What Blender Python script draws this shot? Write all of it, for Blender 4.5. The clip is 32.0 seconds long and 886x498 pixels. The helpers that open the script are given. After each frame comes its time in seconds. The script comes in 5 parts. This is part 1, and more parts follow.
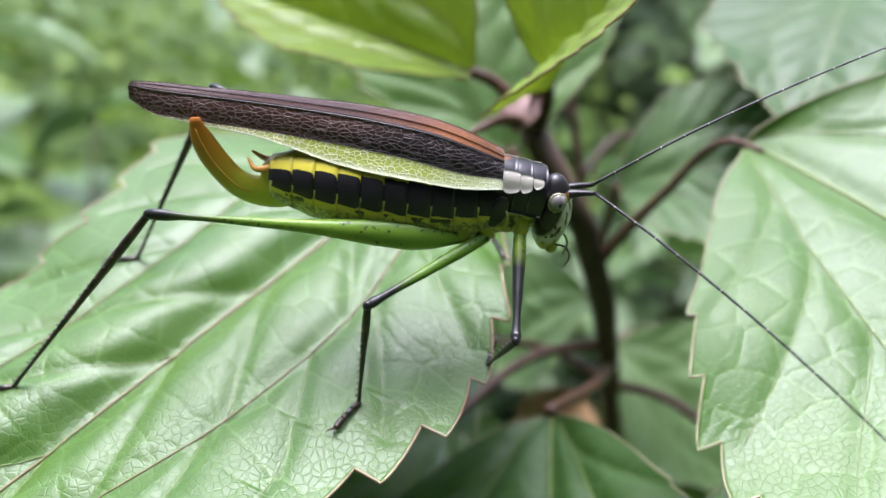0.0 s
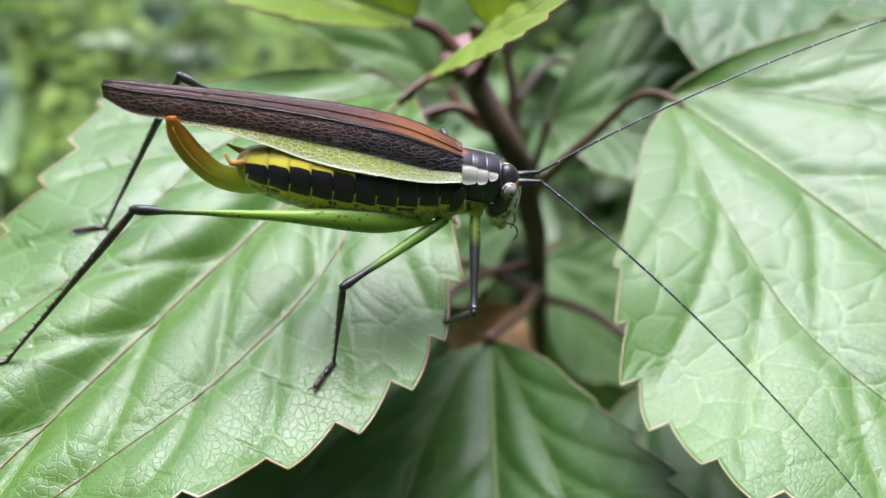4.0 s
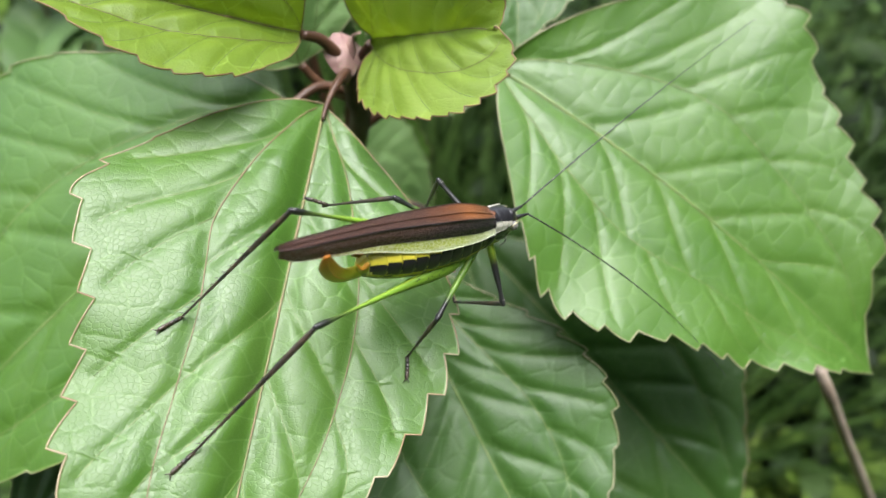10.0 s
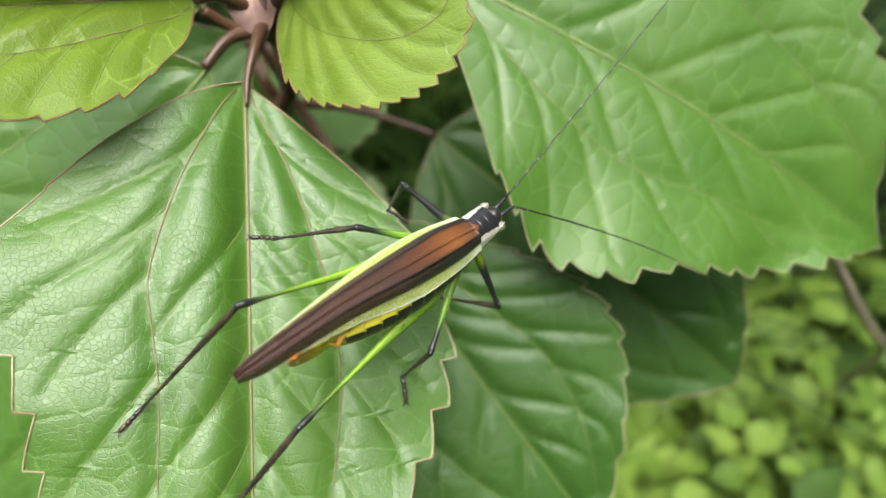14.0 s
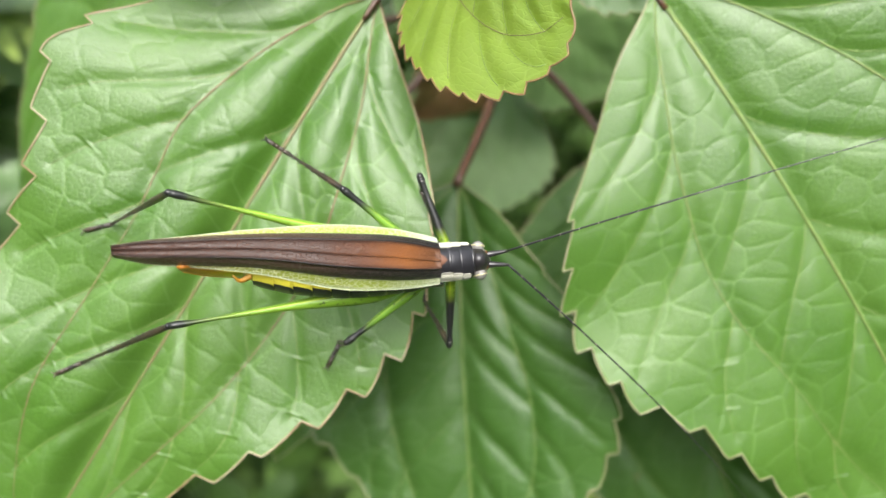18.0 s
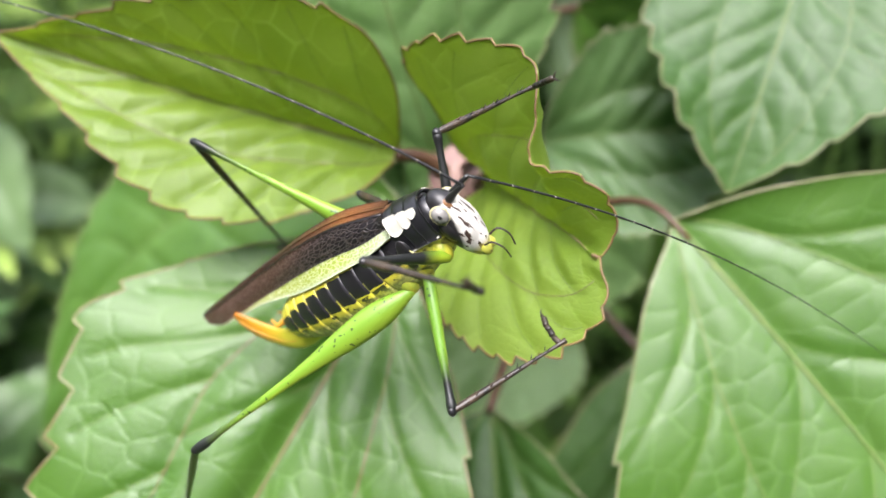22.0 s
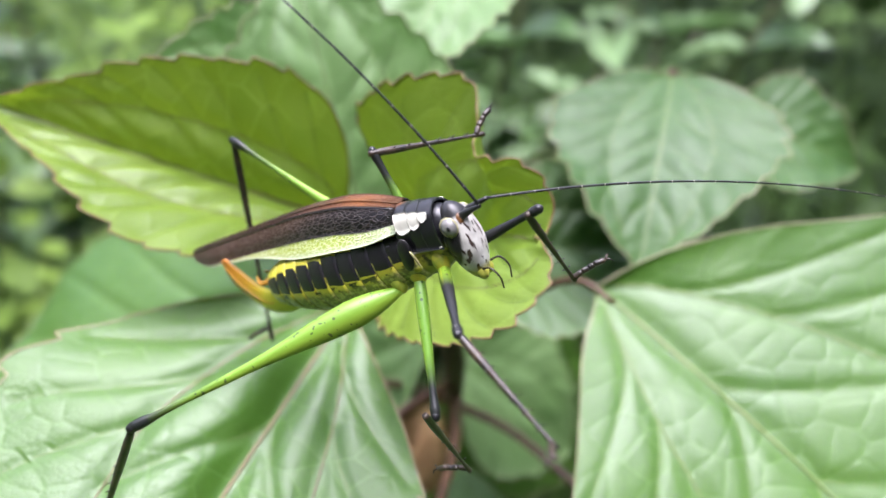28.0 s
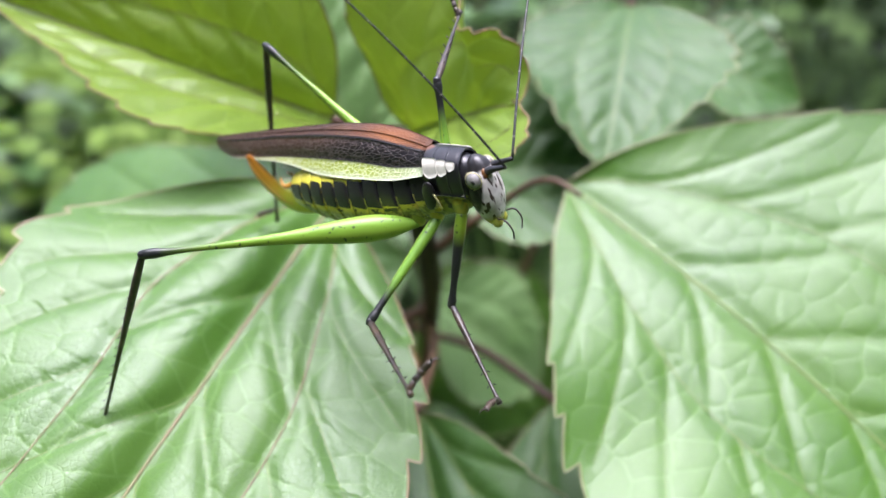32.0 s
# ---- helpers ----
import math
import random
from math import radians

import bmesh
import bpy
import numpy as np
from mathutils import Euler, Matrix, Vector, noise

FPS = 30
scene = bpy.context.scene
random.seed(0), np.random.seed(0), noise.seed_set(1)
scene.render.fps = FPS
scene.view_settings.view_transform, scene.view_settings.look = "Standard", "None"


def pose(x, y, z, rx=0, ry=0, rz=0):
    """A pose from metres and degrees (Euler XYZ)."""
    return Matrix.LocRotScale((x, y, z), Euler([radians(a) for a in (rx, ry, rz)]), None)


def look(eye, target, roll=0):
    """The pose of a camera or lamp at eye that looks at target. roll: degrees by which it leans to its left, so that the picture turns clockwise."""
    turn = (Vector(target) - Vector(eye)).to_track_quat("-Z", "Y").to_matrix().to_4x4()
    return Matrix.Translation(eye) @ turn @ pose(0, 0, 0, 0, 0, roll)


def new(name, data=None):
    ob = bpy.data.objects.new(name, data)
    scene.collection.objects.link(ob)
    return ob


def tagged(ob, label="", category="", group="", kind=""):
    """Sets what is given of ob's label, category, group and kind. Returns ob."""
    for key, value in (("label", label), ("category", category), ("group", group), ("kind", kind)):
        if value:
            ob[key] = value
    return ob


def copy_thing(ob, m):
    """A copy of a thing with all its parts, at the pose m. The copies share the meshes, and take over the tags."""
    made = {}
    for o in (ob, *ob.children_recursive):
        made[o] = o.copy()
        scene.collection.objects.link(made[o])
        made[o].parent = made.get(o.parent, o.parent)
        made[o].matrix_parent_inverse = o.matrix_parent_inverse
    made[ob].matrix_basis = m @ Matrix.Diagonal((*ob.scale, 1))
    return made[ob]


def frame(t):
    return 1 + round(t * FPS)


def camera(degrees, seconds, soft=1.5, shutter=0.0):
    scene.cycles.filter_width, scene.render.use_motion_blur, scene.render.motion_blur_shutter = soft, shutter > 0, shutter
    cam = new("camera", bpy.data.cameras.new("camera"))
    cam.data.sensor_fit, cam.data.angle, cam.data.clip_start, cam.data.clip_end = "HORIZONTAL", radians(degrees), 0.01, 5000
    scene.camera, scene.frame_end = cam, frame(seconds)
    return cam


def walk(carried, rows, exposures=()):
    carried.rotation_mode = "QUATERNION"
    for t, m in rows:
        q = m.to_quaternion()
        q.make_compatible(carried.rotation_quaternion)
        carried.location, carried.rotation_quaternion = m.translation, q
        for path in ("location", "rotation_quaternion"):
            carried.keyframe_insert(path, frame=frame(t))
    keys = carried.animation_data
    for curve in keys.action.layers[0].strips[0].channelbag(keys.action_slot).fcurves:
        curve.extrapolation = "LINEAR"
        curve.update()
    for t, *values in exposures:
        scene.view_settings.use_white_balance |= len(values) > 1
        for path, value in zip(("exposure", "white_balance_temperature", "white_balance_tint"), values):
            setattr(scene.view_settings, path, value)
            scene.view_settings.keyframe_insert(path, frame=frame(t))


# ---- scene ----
cam = camera(65.15, 32.0, soft=1.6)
bug = tagged(new("katydid"), "black, white and green katydid with brown wings on a leaf", "insect")
cam.data.dof.use_dof = True
cam.data.dof.focus_object = bug
cam.data.dof.aperture_fstop = 21.0
PATH = [
    (0.0, (-0.00000, 0.00000, 0.50000), (-0.00006, 0.09274, 0.46258), -0.01),
    (0.5, (0.00175, 0.00203, 0.49559), (-0.00014, 0.09555, 0.46024), -0.58),
    (1.0, (0.00272, 0.00214, 0.49917), (0.00069, 0.09555, 0.46352), -0.96),
    (1.5, (0.00300, 0.00286, 0.50069), (0.00118, 0.09692, 0.46679), -0.91),
    (2.0, (0.00174, 0.00046, 0.50476), (0.00022, 0.09109, 0.46254), -1.27),
    (2.5, (0.00034, 0.00092, 0.50721), (0.00143, 0.08821, 0.45842), -0.64),
    (3.0, (-0.00078, 0.00036, 0.50919), (0.00222, 0.08629, 0.45814), -0.46),
    (3.5, (-0.00169, -0.00138, 0.50919), (0.00509, 0.08386, 0.45734), 0.81),
    (5.5, (-0.01285, -0.00315, 0.50446), (0.00947, 0.08203, 0.45707), 4.12),
    (6.0, (-0.01817, -0.01047, 0.50340), (0.00903, 0.07602, 0.46122), 4.16),
    (6.5, (-0.02437, -0.01157, 0.50305), (0.00839, 0.07425, 0.46354), 4.56),
    (7.0, (-0.03146, -0.01232, 0.50764), (0.00516, 0.07107, 0.46636), 5.92),
    (7.5, (-0.03353, -0.01675, 0.52093), (0.00346, 0.06047, 0.46927), 6.42),
    (8.0, (-0.04178, -0.01825, 0.54009), (-0.00541, 0.05301, 0.48009), 7.08),
    (8.5, (-0.03884, -0.01273, 0.54747), (0.00562, 0.05040, 0.48392), 9.82),
    (9.0, (-0.04533, -0.00504, 0.54599), (0.00228, 0.05082, 0.47807), 12.25),
    (9.5, (-0.04552, 0.00501, 0.54045), (0.00500, 0.05593, 0.47077), 13.86),
    (10.0, (-0.04312, 0.00973, 0.53999), (0.01016, 0.05593, 0.46909), 14.97),
    (10.5, (-0.04327, 0.02077, 0.53164), (0.01367, 0.06252, 0.46082), 14.06),
    (11.0, (-0.03889, 0.02050, 0.53083), (0.02016, 0.05742, 0.45907), 12.11),
    (11.5, (-0.03406, 0.02062, 0.52775), (0.02562, 0.05623, 0.45585), 10.23),
    (12.0, (-0.03092, 0.01858, 0.53590), (0.02588, 0.05435, 0.46178), 8.48),
    (12.5, (-0.02821, 0.01994, 0.54024), (0.02203, 0.05395, 0.46076), 6.23),
    (13.0, (-0.02700, 0.02350, 0.54165), (0.02001, 0.05418, 0.45889), 7.13),
    (13.5, (-0.02692, 0.02823, 0.54292), (0.01758, 0.05565, 0.45767), 9.18),
    (15.5, (-0.02269, 0.03102, 0.54684), (0.01338, 0.05350, 0.45632), 36.45),
    (16.0, (-0.01413, 0.03044, 0.54521), (0.01607, 0.05512, 0.45313), 35.54),
    (16.5, (-0.00457, 0.02452, 0.54465), (0.01369, 0.05269, 0.45045), 21.29),
    (17.0, (-0.00348, 0.02326, 0.54958), (0.01004, 0.05319, 0.45513), 14.90),
    (17.5, (-0.00443, 0.02514, 0.54929), (0.00835, 0.05633, 0.45515), 13.83),
    (18.0, (-0.00218, 0.02732, 0.54425), (0.00891, 0.05873, 0.44996), 11.01),
    (18.5, (0.00006, 0.02218, 0.53915), (0.00863, 0.05684, 0.44574), 5.52),
    (19.0, (0.00075, 0.02379, 0.53966), (0.00701, 0.06013, 0.44670), 2.25),
    (19.5, (-0.00128, 0.02257, 0.54026), (0.00397, 0.05878, 0.44719), 0.28),
    (20.0, (0.00192, 0.02729, 0.54524), (0.00258, 0.06761, 0.45374), -6.81),
    (20.5, (-0.00659, 0.03961, 0.55097), (-0.00010, 0.08390, 0.46155), -0.98),
    (21.0, (-0.00553, 0.03941, 0.54883), (0.00226, 0.08502, 0.46018), 0.40),
    (21.5, (-0.00537, 0.03669, 0.54596), (0.00476, 0.08652, 0.45986), 1.47),
    (22.0, (-0.00188, 0.03546, 0.54583), (0.00955, 0.08899, 0.46214), 1.47),
    (22.5, (-0.00062, 0.03360, 0.54301), (0.01073, 0.09118, 0.46204), 0.74),
    (23.0, (0.00336, 0.02810, 0.54012), (0.01335, 0.09343, 0.46507), -1.80),
    (23.5, (0.00044, 0.02762, 0.54058), (0.01361, 0.09624, 0.46904), -0.05),
    (24.0, (0.00052, 0.02472, 0.53575), (0.01471, 0.09580, 0.46685), 0.55),
    (24.5, (-0.00010, 0.02396, 0.53600), (0.01407, 0.09553, 0.46761), 1.46),
    (25.0, (0.00013, 0.02158, 0.53790), (0.01400, 0.09425, 0.47062), 1.62),
    (25.5, (-0.00267, 0.01954, 0.53478), (0.01365, 0.09737, 0.47415), 2.22),
    (26.0, (-0.00476, 0.01694, 0.53173), (0.01568, 0.09671, 0.47499), 4.12),
    (26.5, (-0.00427, 0.01587, 0.53125), (0.01829, 0.09649, 0.47656), 4.15),
    (28.5, (-0.01158, 0.01588, 0.53169), (0.02009, 0.09354, 0.47723), 7.06),
    (29.0, (-0.01209, 0.01499, 0.53103), (0.02150, 0.09205, 0.47687), 7.61),
    (29.5, (-0.01217, 0.01443, 0.52888), (0.02224, 0.09157, 0.47534), 7.95),
    (30.0, (-0.01336, 0.01324, 0.53093), (0.02127, 0.09000, 0.47701), 8.30),
    (30.5, (-0.01293, 0.01098, 0.53146), (0.02130, 0.08755, 0.47699), 8.23),
    (31.0, (-0.01181, 0.00652, 0.52874), (0.02100, 0.08498, 0.47615), 7.41),
    (31.5, (-0.01265, 0.00372, 0.52642), (0.02078, 0.08180, 0.47363), 7.44),
    (32.0, (-0.01535, 0.00414, 0.52368), (0.01898, 0.08108, 0.46982), 7.46),
]
EXPOSURES = [(0, 1.80, 5800, 25), (3, 1.74, 5800, 25), (6, 1.72, 5850, 22), (7, 1.60, 5900, 20), (8, 1.42, 6050, 17), (9, 1.66, 6150, 15), (12, 1.60, 6350, 12), (14, 1.54, 6500, 10), (18, 1.66, 6500, 11), (20, 1.78, 6400, 13), (22, 1.80, 6250, 16), (25, 1.90, 6050, 19), (29, 1.90, 5850, 24), (32, 1.90, 5850, 24)]
walk(cam, [(t, look(eye, target, roll)) for t, eye, target, roll in PATH], EXPOSURES)

# ---- light: bright overcast sky over a forest edge ----
world = bpy.data.worlds.new("sky")
scene.world = world
world.use_nodes = True
wn = world.node_tree.nodes
sky = wn.new("ShaderNodeTexSky")
sky.sky_type = "NISHITA"
sky.sun_disc = False
sky.sun_elevation = radians(83)
sky.sun_rotation = radians(306)
sky.dust_density = 4.0
grey = wn.new("ShaderNodeHueSaturation")
grey.inputs["Saturation"].default_value = 0.45
world.node_tree.links.new(sky.outputs[0], grey.inputs["Color"])
world.node_tree.links.new(grey.outputs[0], wn["Background"].inputs[0])
wn["Background"].inputs[1].default_value = 0.15
sun = new("sun", bpy.data.lights.new("sun", "SUN"))
sun.data.energy = 1.7
sun.data.angle = radians(40)
sun.data.color = (1.0, 0.97, 0.92)
sun.matrix_world = look((-0.22, 0.16, 2.75), (0, 0, 0.5))

MM = 0.001


# ---- materials ----
class Mat:
    """A node material with short calls to add nodes."""

    def __init__(self, name):
        self.m = bpy.data.materials.new(name)
        self.m.use_nodes = True
        self.t = self.m.node_tree
        self.b = self.t.nodes["Principled BSDF"]

    def node(self, kind, **inputs):
        n = self.t.nodes.new("ShaderNode" + kind)
        for k, v in inputs.items():
            self.put(n, k, v)
        return n

    def put(self, n, k, v):
        sock = n.inputs[int(k[1:])] if k[0] == "i" and k[1:].isdigit() else n.inputs[k.replace("_", " ")]
        if isinstance(v, bpy.types.NodeSocket):
            self.t.links.new(v, sock)
        else:
            sock.default_value = v

    def coord(self, which="Object"):
        return self.node("TexCoord").outputs[which]

    def noise(self, scale, detail=3.0, which="Object", rough=0.55):
        n = self.node("TexNoise", Vector=self.coord(which), Scale=scale, Detail=detail, Roughness=rough)
        return n.outputs[0]

    def ramp(self, fac, stops):
        n = self.node("ValToRGB", i0=fac)
        e = n.color_ramp.elements
        while len(e) < len(stops):
            e.new(0.5)
        for el, (p, c) in zip(e, stops):
            el.position, el.color = p, (*c, 1)
        return n.outputs[0]

    def mix(self, fac, a, b):
        n = self.node("Mix")
        n.data_type = "RGBA"
        for sock, v in ((n.inputs[0], fac), (n.inputs[6], a), (n.inputs[7], b)):
            if isinstance(v, bpy.types.NodeSocket):
                self.t.links.new(v, sock)
            else:
                sock.default_value = v if isinstance(v, float) else (*v, 1)
        return n.outputs[2]

    def math(self, op, a, b=0.0, clamp=False):
        n = self.node("Math", i0=a, i1=b)
        n.operation, n.use_clamp = op, clamp
        return n.outputs[0]

    def step(self, value, a, b):
        """0 below a, 1 above b."""
        return self.math("DIVIDE", self.math("SUBTRACT", value, a), b - a, True)

    def bump(self, height, strength=0.3, distance=0.0002):
        n = self.node("Bump", Height=height, Strength=strength, Distance=distance)
        return n.outputs[0]

    def done(self, color=None, rough=None, normal=None, metal=0.0, spec=0.5, **more):
        for k, v in (("Base_Color", color), ("Roughness", rough), ("Normal", normal)):
            if v is not None:
                self.put(self.b, k, (*v, 1) if isinstance(v, tuple) else v)
        self.b.inputs["Metallic"].default_value = metal
        self.b.inputs["Specular IOR Level"].default_value = spec
        for k, v in more.items():
            self.put(self.b, k, v)
        return self.m


def leaf_material(name, dark, light, rough=0.40, thin=0.25, cell=58.0, spec=0.64, stain=0.0, sheen=0.02, relief=0.8):
    """A leaf: two greens in patches, small veins running across between the ribs and a fine net, light passing through.
    UV: decimetres along and across the leaf."""
    m = Mat(name)
    patch = m.noise(70.0, 4.0)
    fine = m.noise(1500.0, 3.0)
    warp = m.node("TexNoise", Vector=m.coord("UV"), Scale=30.0, Detail=3.0)
    shift = m.node("VectorMath", i0=warp.outputs[1], i1=(0.010, 0.010, 0.0))
    shift.operation = "MULTIPLY"
    place = m.node("VectorMath", i0=m.coord("UV"), i1=shift.outputs[0])
    flat = m.node("Mapping", Vector=place.outputs[0])
    flat.inputs["Scale"].default_value = (1.0, 0.72, 1.0)
    rung = m.node("TexVoronoi", Vector=flat.outputs[0], Scale=cell * 0.55)
    small = m.node("TexVoronoi", Vector=place.outputs[0], Scale=cell * 2.9)
    for v in (rung, small):
        v.feature = "DISTANCE_TO_EDGE"
        v.voronoi_dimensions = "2D"
    line = m.ramp(rung.outputs[0], [(0.0, (1, 1, 1)), (0.045, (0, 0, 0))])
    net = m.ramp(small.outputs[0], [(0.0, (1, 1, 1)), (0.07, (0, 0, 0))])
    seen = m.ramp(m.noise(90.0, 2.0), [(0.40, (0.1, 0.1, 0.1)), (0.65, (1, 1, 1))])
    col = m.ramp(patch, [(0.3, dark), (0.7, light)])
    pale = tuple(min(1, c * 1.35 + 0.035) for c in light)
    col = m.mix(m.math("MULTIPLY", m.math("MULTIPLY", line, seen), 0.85), col, pale)
    col = m.mix(m.math("MULTIPLY", net, 0.15), col, pale)
    col = m.mix(m.math("MULTIPLY", fine, 0.25), col, tuple(c * 0.6 for c in dark))
    if stain:
        spots = m.ramp(m.noise(95.0, 2.0), [(0.72, (0, 0, 0)), (0.76, (1, 1, 1))])
        col = m.mix(m.math("MULTIPLY", spots, stain), col, (0.16, 0.08, 0.03))
    pillow = m.math("ADD", m.math("MULTIPLY", m.math("MINIMUM", rung.outputs[0], 0.12), 2.2), m.math("MULTIPLY", m.math("MINIMUM", rung.outputs[0], 0.40), 0.9))
    h = m.math("ADD", pillow, m.math("MULTIPLY", m.math("MINIMUM", small.outputs[0], 0.13), 1.3))
    h = m.math("ADD", h, m.math("MULTIPLY", fine, 0.16))
    nrm = m.bump(h, 0.55 * relief, 0.00022)
    shine = m.math("ADD", m.math("MULTIPLY", patch, 0.16), m.math("ADD", m.math("MULTIPLY", fine, 0.08), rough - 0.12))
    m.done(col, shine, nrm, spec=spec, Sheen_Weight=sheen, Sheen_Roughness=0.45, Sheen_Tint=(0.86, 1.0, 0.93, 1.0))
    if thin:
        tr = m.node("BsdfTranslucent", Color=m.mix(0.5, col, tuple(min(1, c * 3.0) for c in light)), Normal=nrm)
        add = m.node("MixShader", i0=thin, i1=m.b.outputs[0], i2=tr.outputs[0])
        m.t.links.new(add.outputs[0], m.t.nodes["Material Output"].inputs[0])
    return m.m


LEAF = leaf_material("leaf_green", (0.055, 0.142, 0.013), (0.088, 0.188, 0.025))
# leaf green darkened: the shadow of neighbouring leaves is put into the colour
LEAF_SHADED = leaf_material("leaf_green_shaded", (0.033, 0.096, 0.010), (0.050, 0.124, 0.017), rough=0.45, spec=0.5, stain=0.8, sheen=0.05)
LEAF_YOUNG = leaf_material("leaf_young_green", (0.165, 0.265, 0.020), (0.29, 0.405, 0.065), rough=0.43, thin=0.55, spec=0.75)
# pale leaf green, lightened further: missing daylight is put into the colour
LEAF_MINT_LIT = leaf_material("leaf_mint_green_lit", (0.15, 0.27, 0.08), (0.23, 0.36, 0.14), rough=0.46, thin=0.45, spec=0.7)
LEAF_PALE = leaf_material("leaf_pale_green", (0.060, 0.135, 0.030), (0.095, 0.185, 0.050), rough=0.48, spec=0.6)


def plain(name, a, b, scale, rough=0.5, bump=0.2, dist=0.0001, spec=0.5, which="Object", fine=None):
    m = Mat(name)
    n = m.noise(scale, 4.0, which)
    f = m.noise(fine or scale * 6, 3.0, which)
    col = m.ramp(n, [(0.35, a), (0.65, b)])
    return m.done(m.mix(m.math("MULTIPLY", f, 0.25), col, tuple(c * 0.5 for c in a)), rough, m.bump(f, bump, dist), spec=spec)


VEIN = plain("vein_pale", (0.13, 0.21, 0.045), (0.19, 0.24, 0.07), 200)
VEIN_RED = plain("vein_reddish", (0.17, 0.18, 0.06), (0.21, 0.13, 0.07), 120)
MARGIN = plain("leaf_margin", (0.24, 0.15, 0.07), (0.40, 0.36, 0.22), 180)
MARGIN_GREEN = plain("leaf_margin_green", (0.16, 0.18, 0.06), (0.38, 0.36, 0.22), 150)
MARGIN_RUST = plain("leaf_margin_rust", (0.13, 0.06, 0.025), (0.24, 0.16, 0.06), 160)
STEM = plain("stem_bark", (0.050, 0.036, 0.022), (0.105, 0.068, 0.042), 160, 0.6, 0.5, 0.0003)
PETIOLE = plain("petiole_red", (0.060, 0.028, 0.014), (0.115, 0.058, 0.030), 120, 0.4, 0.3)
BUD = plain("bud_scale", (0.22, 0.12, 0.11), (0.34, 0.22, 0.18), 300, 0.6, 0.5)
DRY = plain("dry_leaf", (0.32, 0.17, 0.07), (0.50, 0.32, 0.14), 90, 0.7, 0.5, 0.0005)
TWIG = plain("dead_twig", (0.22, 0.17, 0.12), (0.36, 0.30, 0.23), 90, 0.8, 0.6, 0.0005)


# ---- mesh helpers (millimetres in, metres out) ----
def smooth_steps(xs, ys, x):
    """A smooth curve through (xs, ys), at x."""
    xs, ys = np.asarray(xs, float), np.asarray(ys, float)
    d = np.gradient(ys, xs)
    k = np.clip(np.searchsorted(xs, x, side="right") - 1, 0, len(xs) - 2)
    h = xs[k + 1] - xs[k]
    s = np.clip((x - xs[k]) / h, 0, 1)
    return (2 * s**3 - 3 * s**2 + 1) * ys[k] + (s**3 - 2 * s**2 + s) * h * d[k] + (3 * s**2 - 2 * s**3) * ys[k + 1] + (s**3 - s**2) * h * d[k + 1]


def solid(name, verts, faces, material, parent=None, label="", uv=None, at=(0, 0, 0), smooth=True):
    """One mesh object from points in millimetres."""
    me = bpy.data.meshes.new(name)
    me.from_pydata((np.asarray(verts, float) * MM).tolist(), [], [list(map(int, f)) for f in faces])
    if uv is not None:
        layer = me.uv_layers.new(name="UVMap")
        idx = np.empty(len(me.loops), int)
        me.loops.foreach_get("vertex_index", idx)
        layer.data.foreach_set("uv", np.asarray(uv, float)[idx].ravel())
    if smooth:
        me.polygons.foreach_set("use_smooth", [True] * len(me.polygons))
    me.update()
    ob = new(name, me)
    if material is not None:
        me.materials.append(material)
    if parent is not None:
        ob.parent = parent
    ob.location = Vector(at) * MM
    if label:
        tagged(ob, label)
    return ob


def merge(pieces):
    """Joins (verts, faces, uv) into one."""
    vs, fs, us, n = [], [], [], 0
    for v, f, u in pieces:
        vs.append(np.asarray(v, float))
        us.append(np.asarray(u, float))
        fs += [[i + n for i in face] for face in f]
        n += len(v)
    return np.concatenate(vs), fs, np.concatenate(us)


def tube(path, radii, n=8, flat=1.0, up=(0, 0, 1)):
    """A tube with caps along a path; flat: its height to its width. UV: along, round."""
    path = np.asarray(path, float)
    radii = np.broadcast_to(np.asarray(radii, float), (len(path),))
    along = np.gradient(path, axis=0)
    along /= np.linalg.norm(along, axis=1)[:, None] + 1e-12
    side = np.cross(np.asarray(up, float), along)
    bad = np.linalg.norm(side, axis=1) < 1e-3
    side[bad] = np.cross((0.3, 1, 0.1), along[bad])
    side /= np.linalg.norm(side, axis=1)[:, None]
    top = np.cross(along, side)
    a = np.linspace(0, 2 * np.pi, n, endpoint=False)
    ring = side[:, None] * np.sin(a)[None, :, None] + top[:, None] * np.cos(a)[None, :, None] * flat
    v = path[:, None] + ring * radii[:, None, None]
    m = len(path)
    uv = np.stack(np.broadcast_arrays(np.linspace(0, 1, m)[:, None], np.arange(n)[None] / n), -1).reshape(-1, 2)
    faces = [[i * n + j, i * n + (j + 1) % n, (i + 1) * n + (j + 1) % n, (i + 1) * n + j] for i in range(m - 1) for j in range(n)]
    faces += [list(range(n))[::-1], list(range((m - 1) * n, m * n))]
    return v.reshape(-1, 3), faces, uv


def bend(points, steps=24):
    """A smooth path through points."""
    p = np.asarray(points, float)
    d = np.r_[0, np.cumsum(np.linalg.norm(np.diff(p, axis=0), axis=1))]
    x = np.linspace(0, d[-1], steps)
    return np.stack([smooth_steps(d, p[:, k], x) for k in range(3)], 1)


# ---- leaves ----
def unit(v):
    v = np.asarray(v, float)
    return v / np.linalg.norm(v)


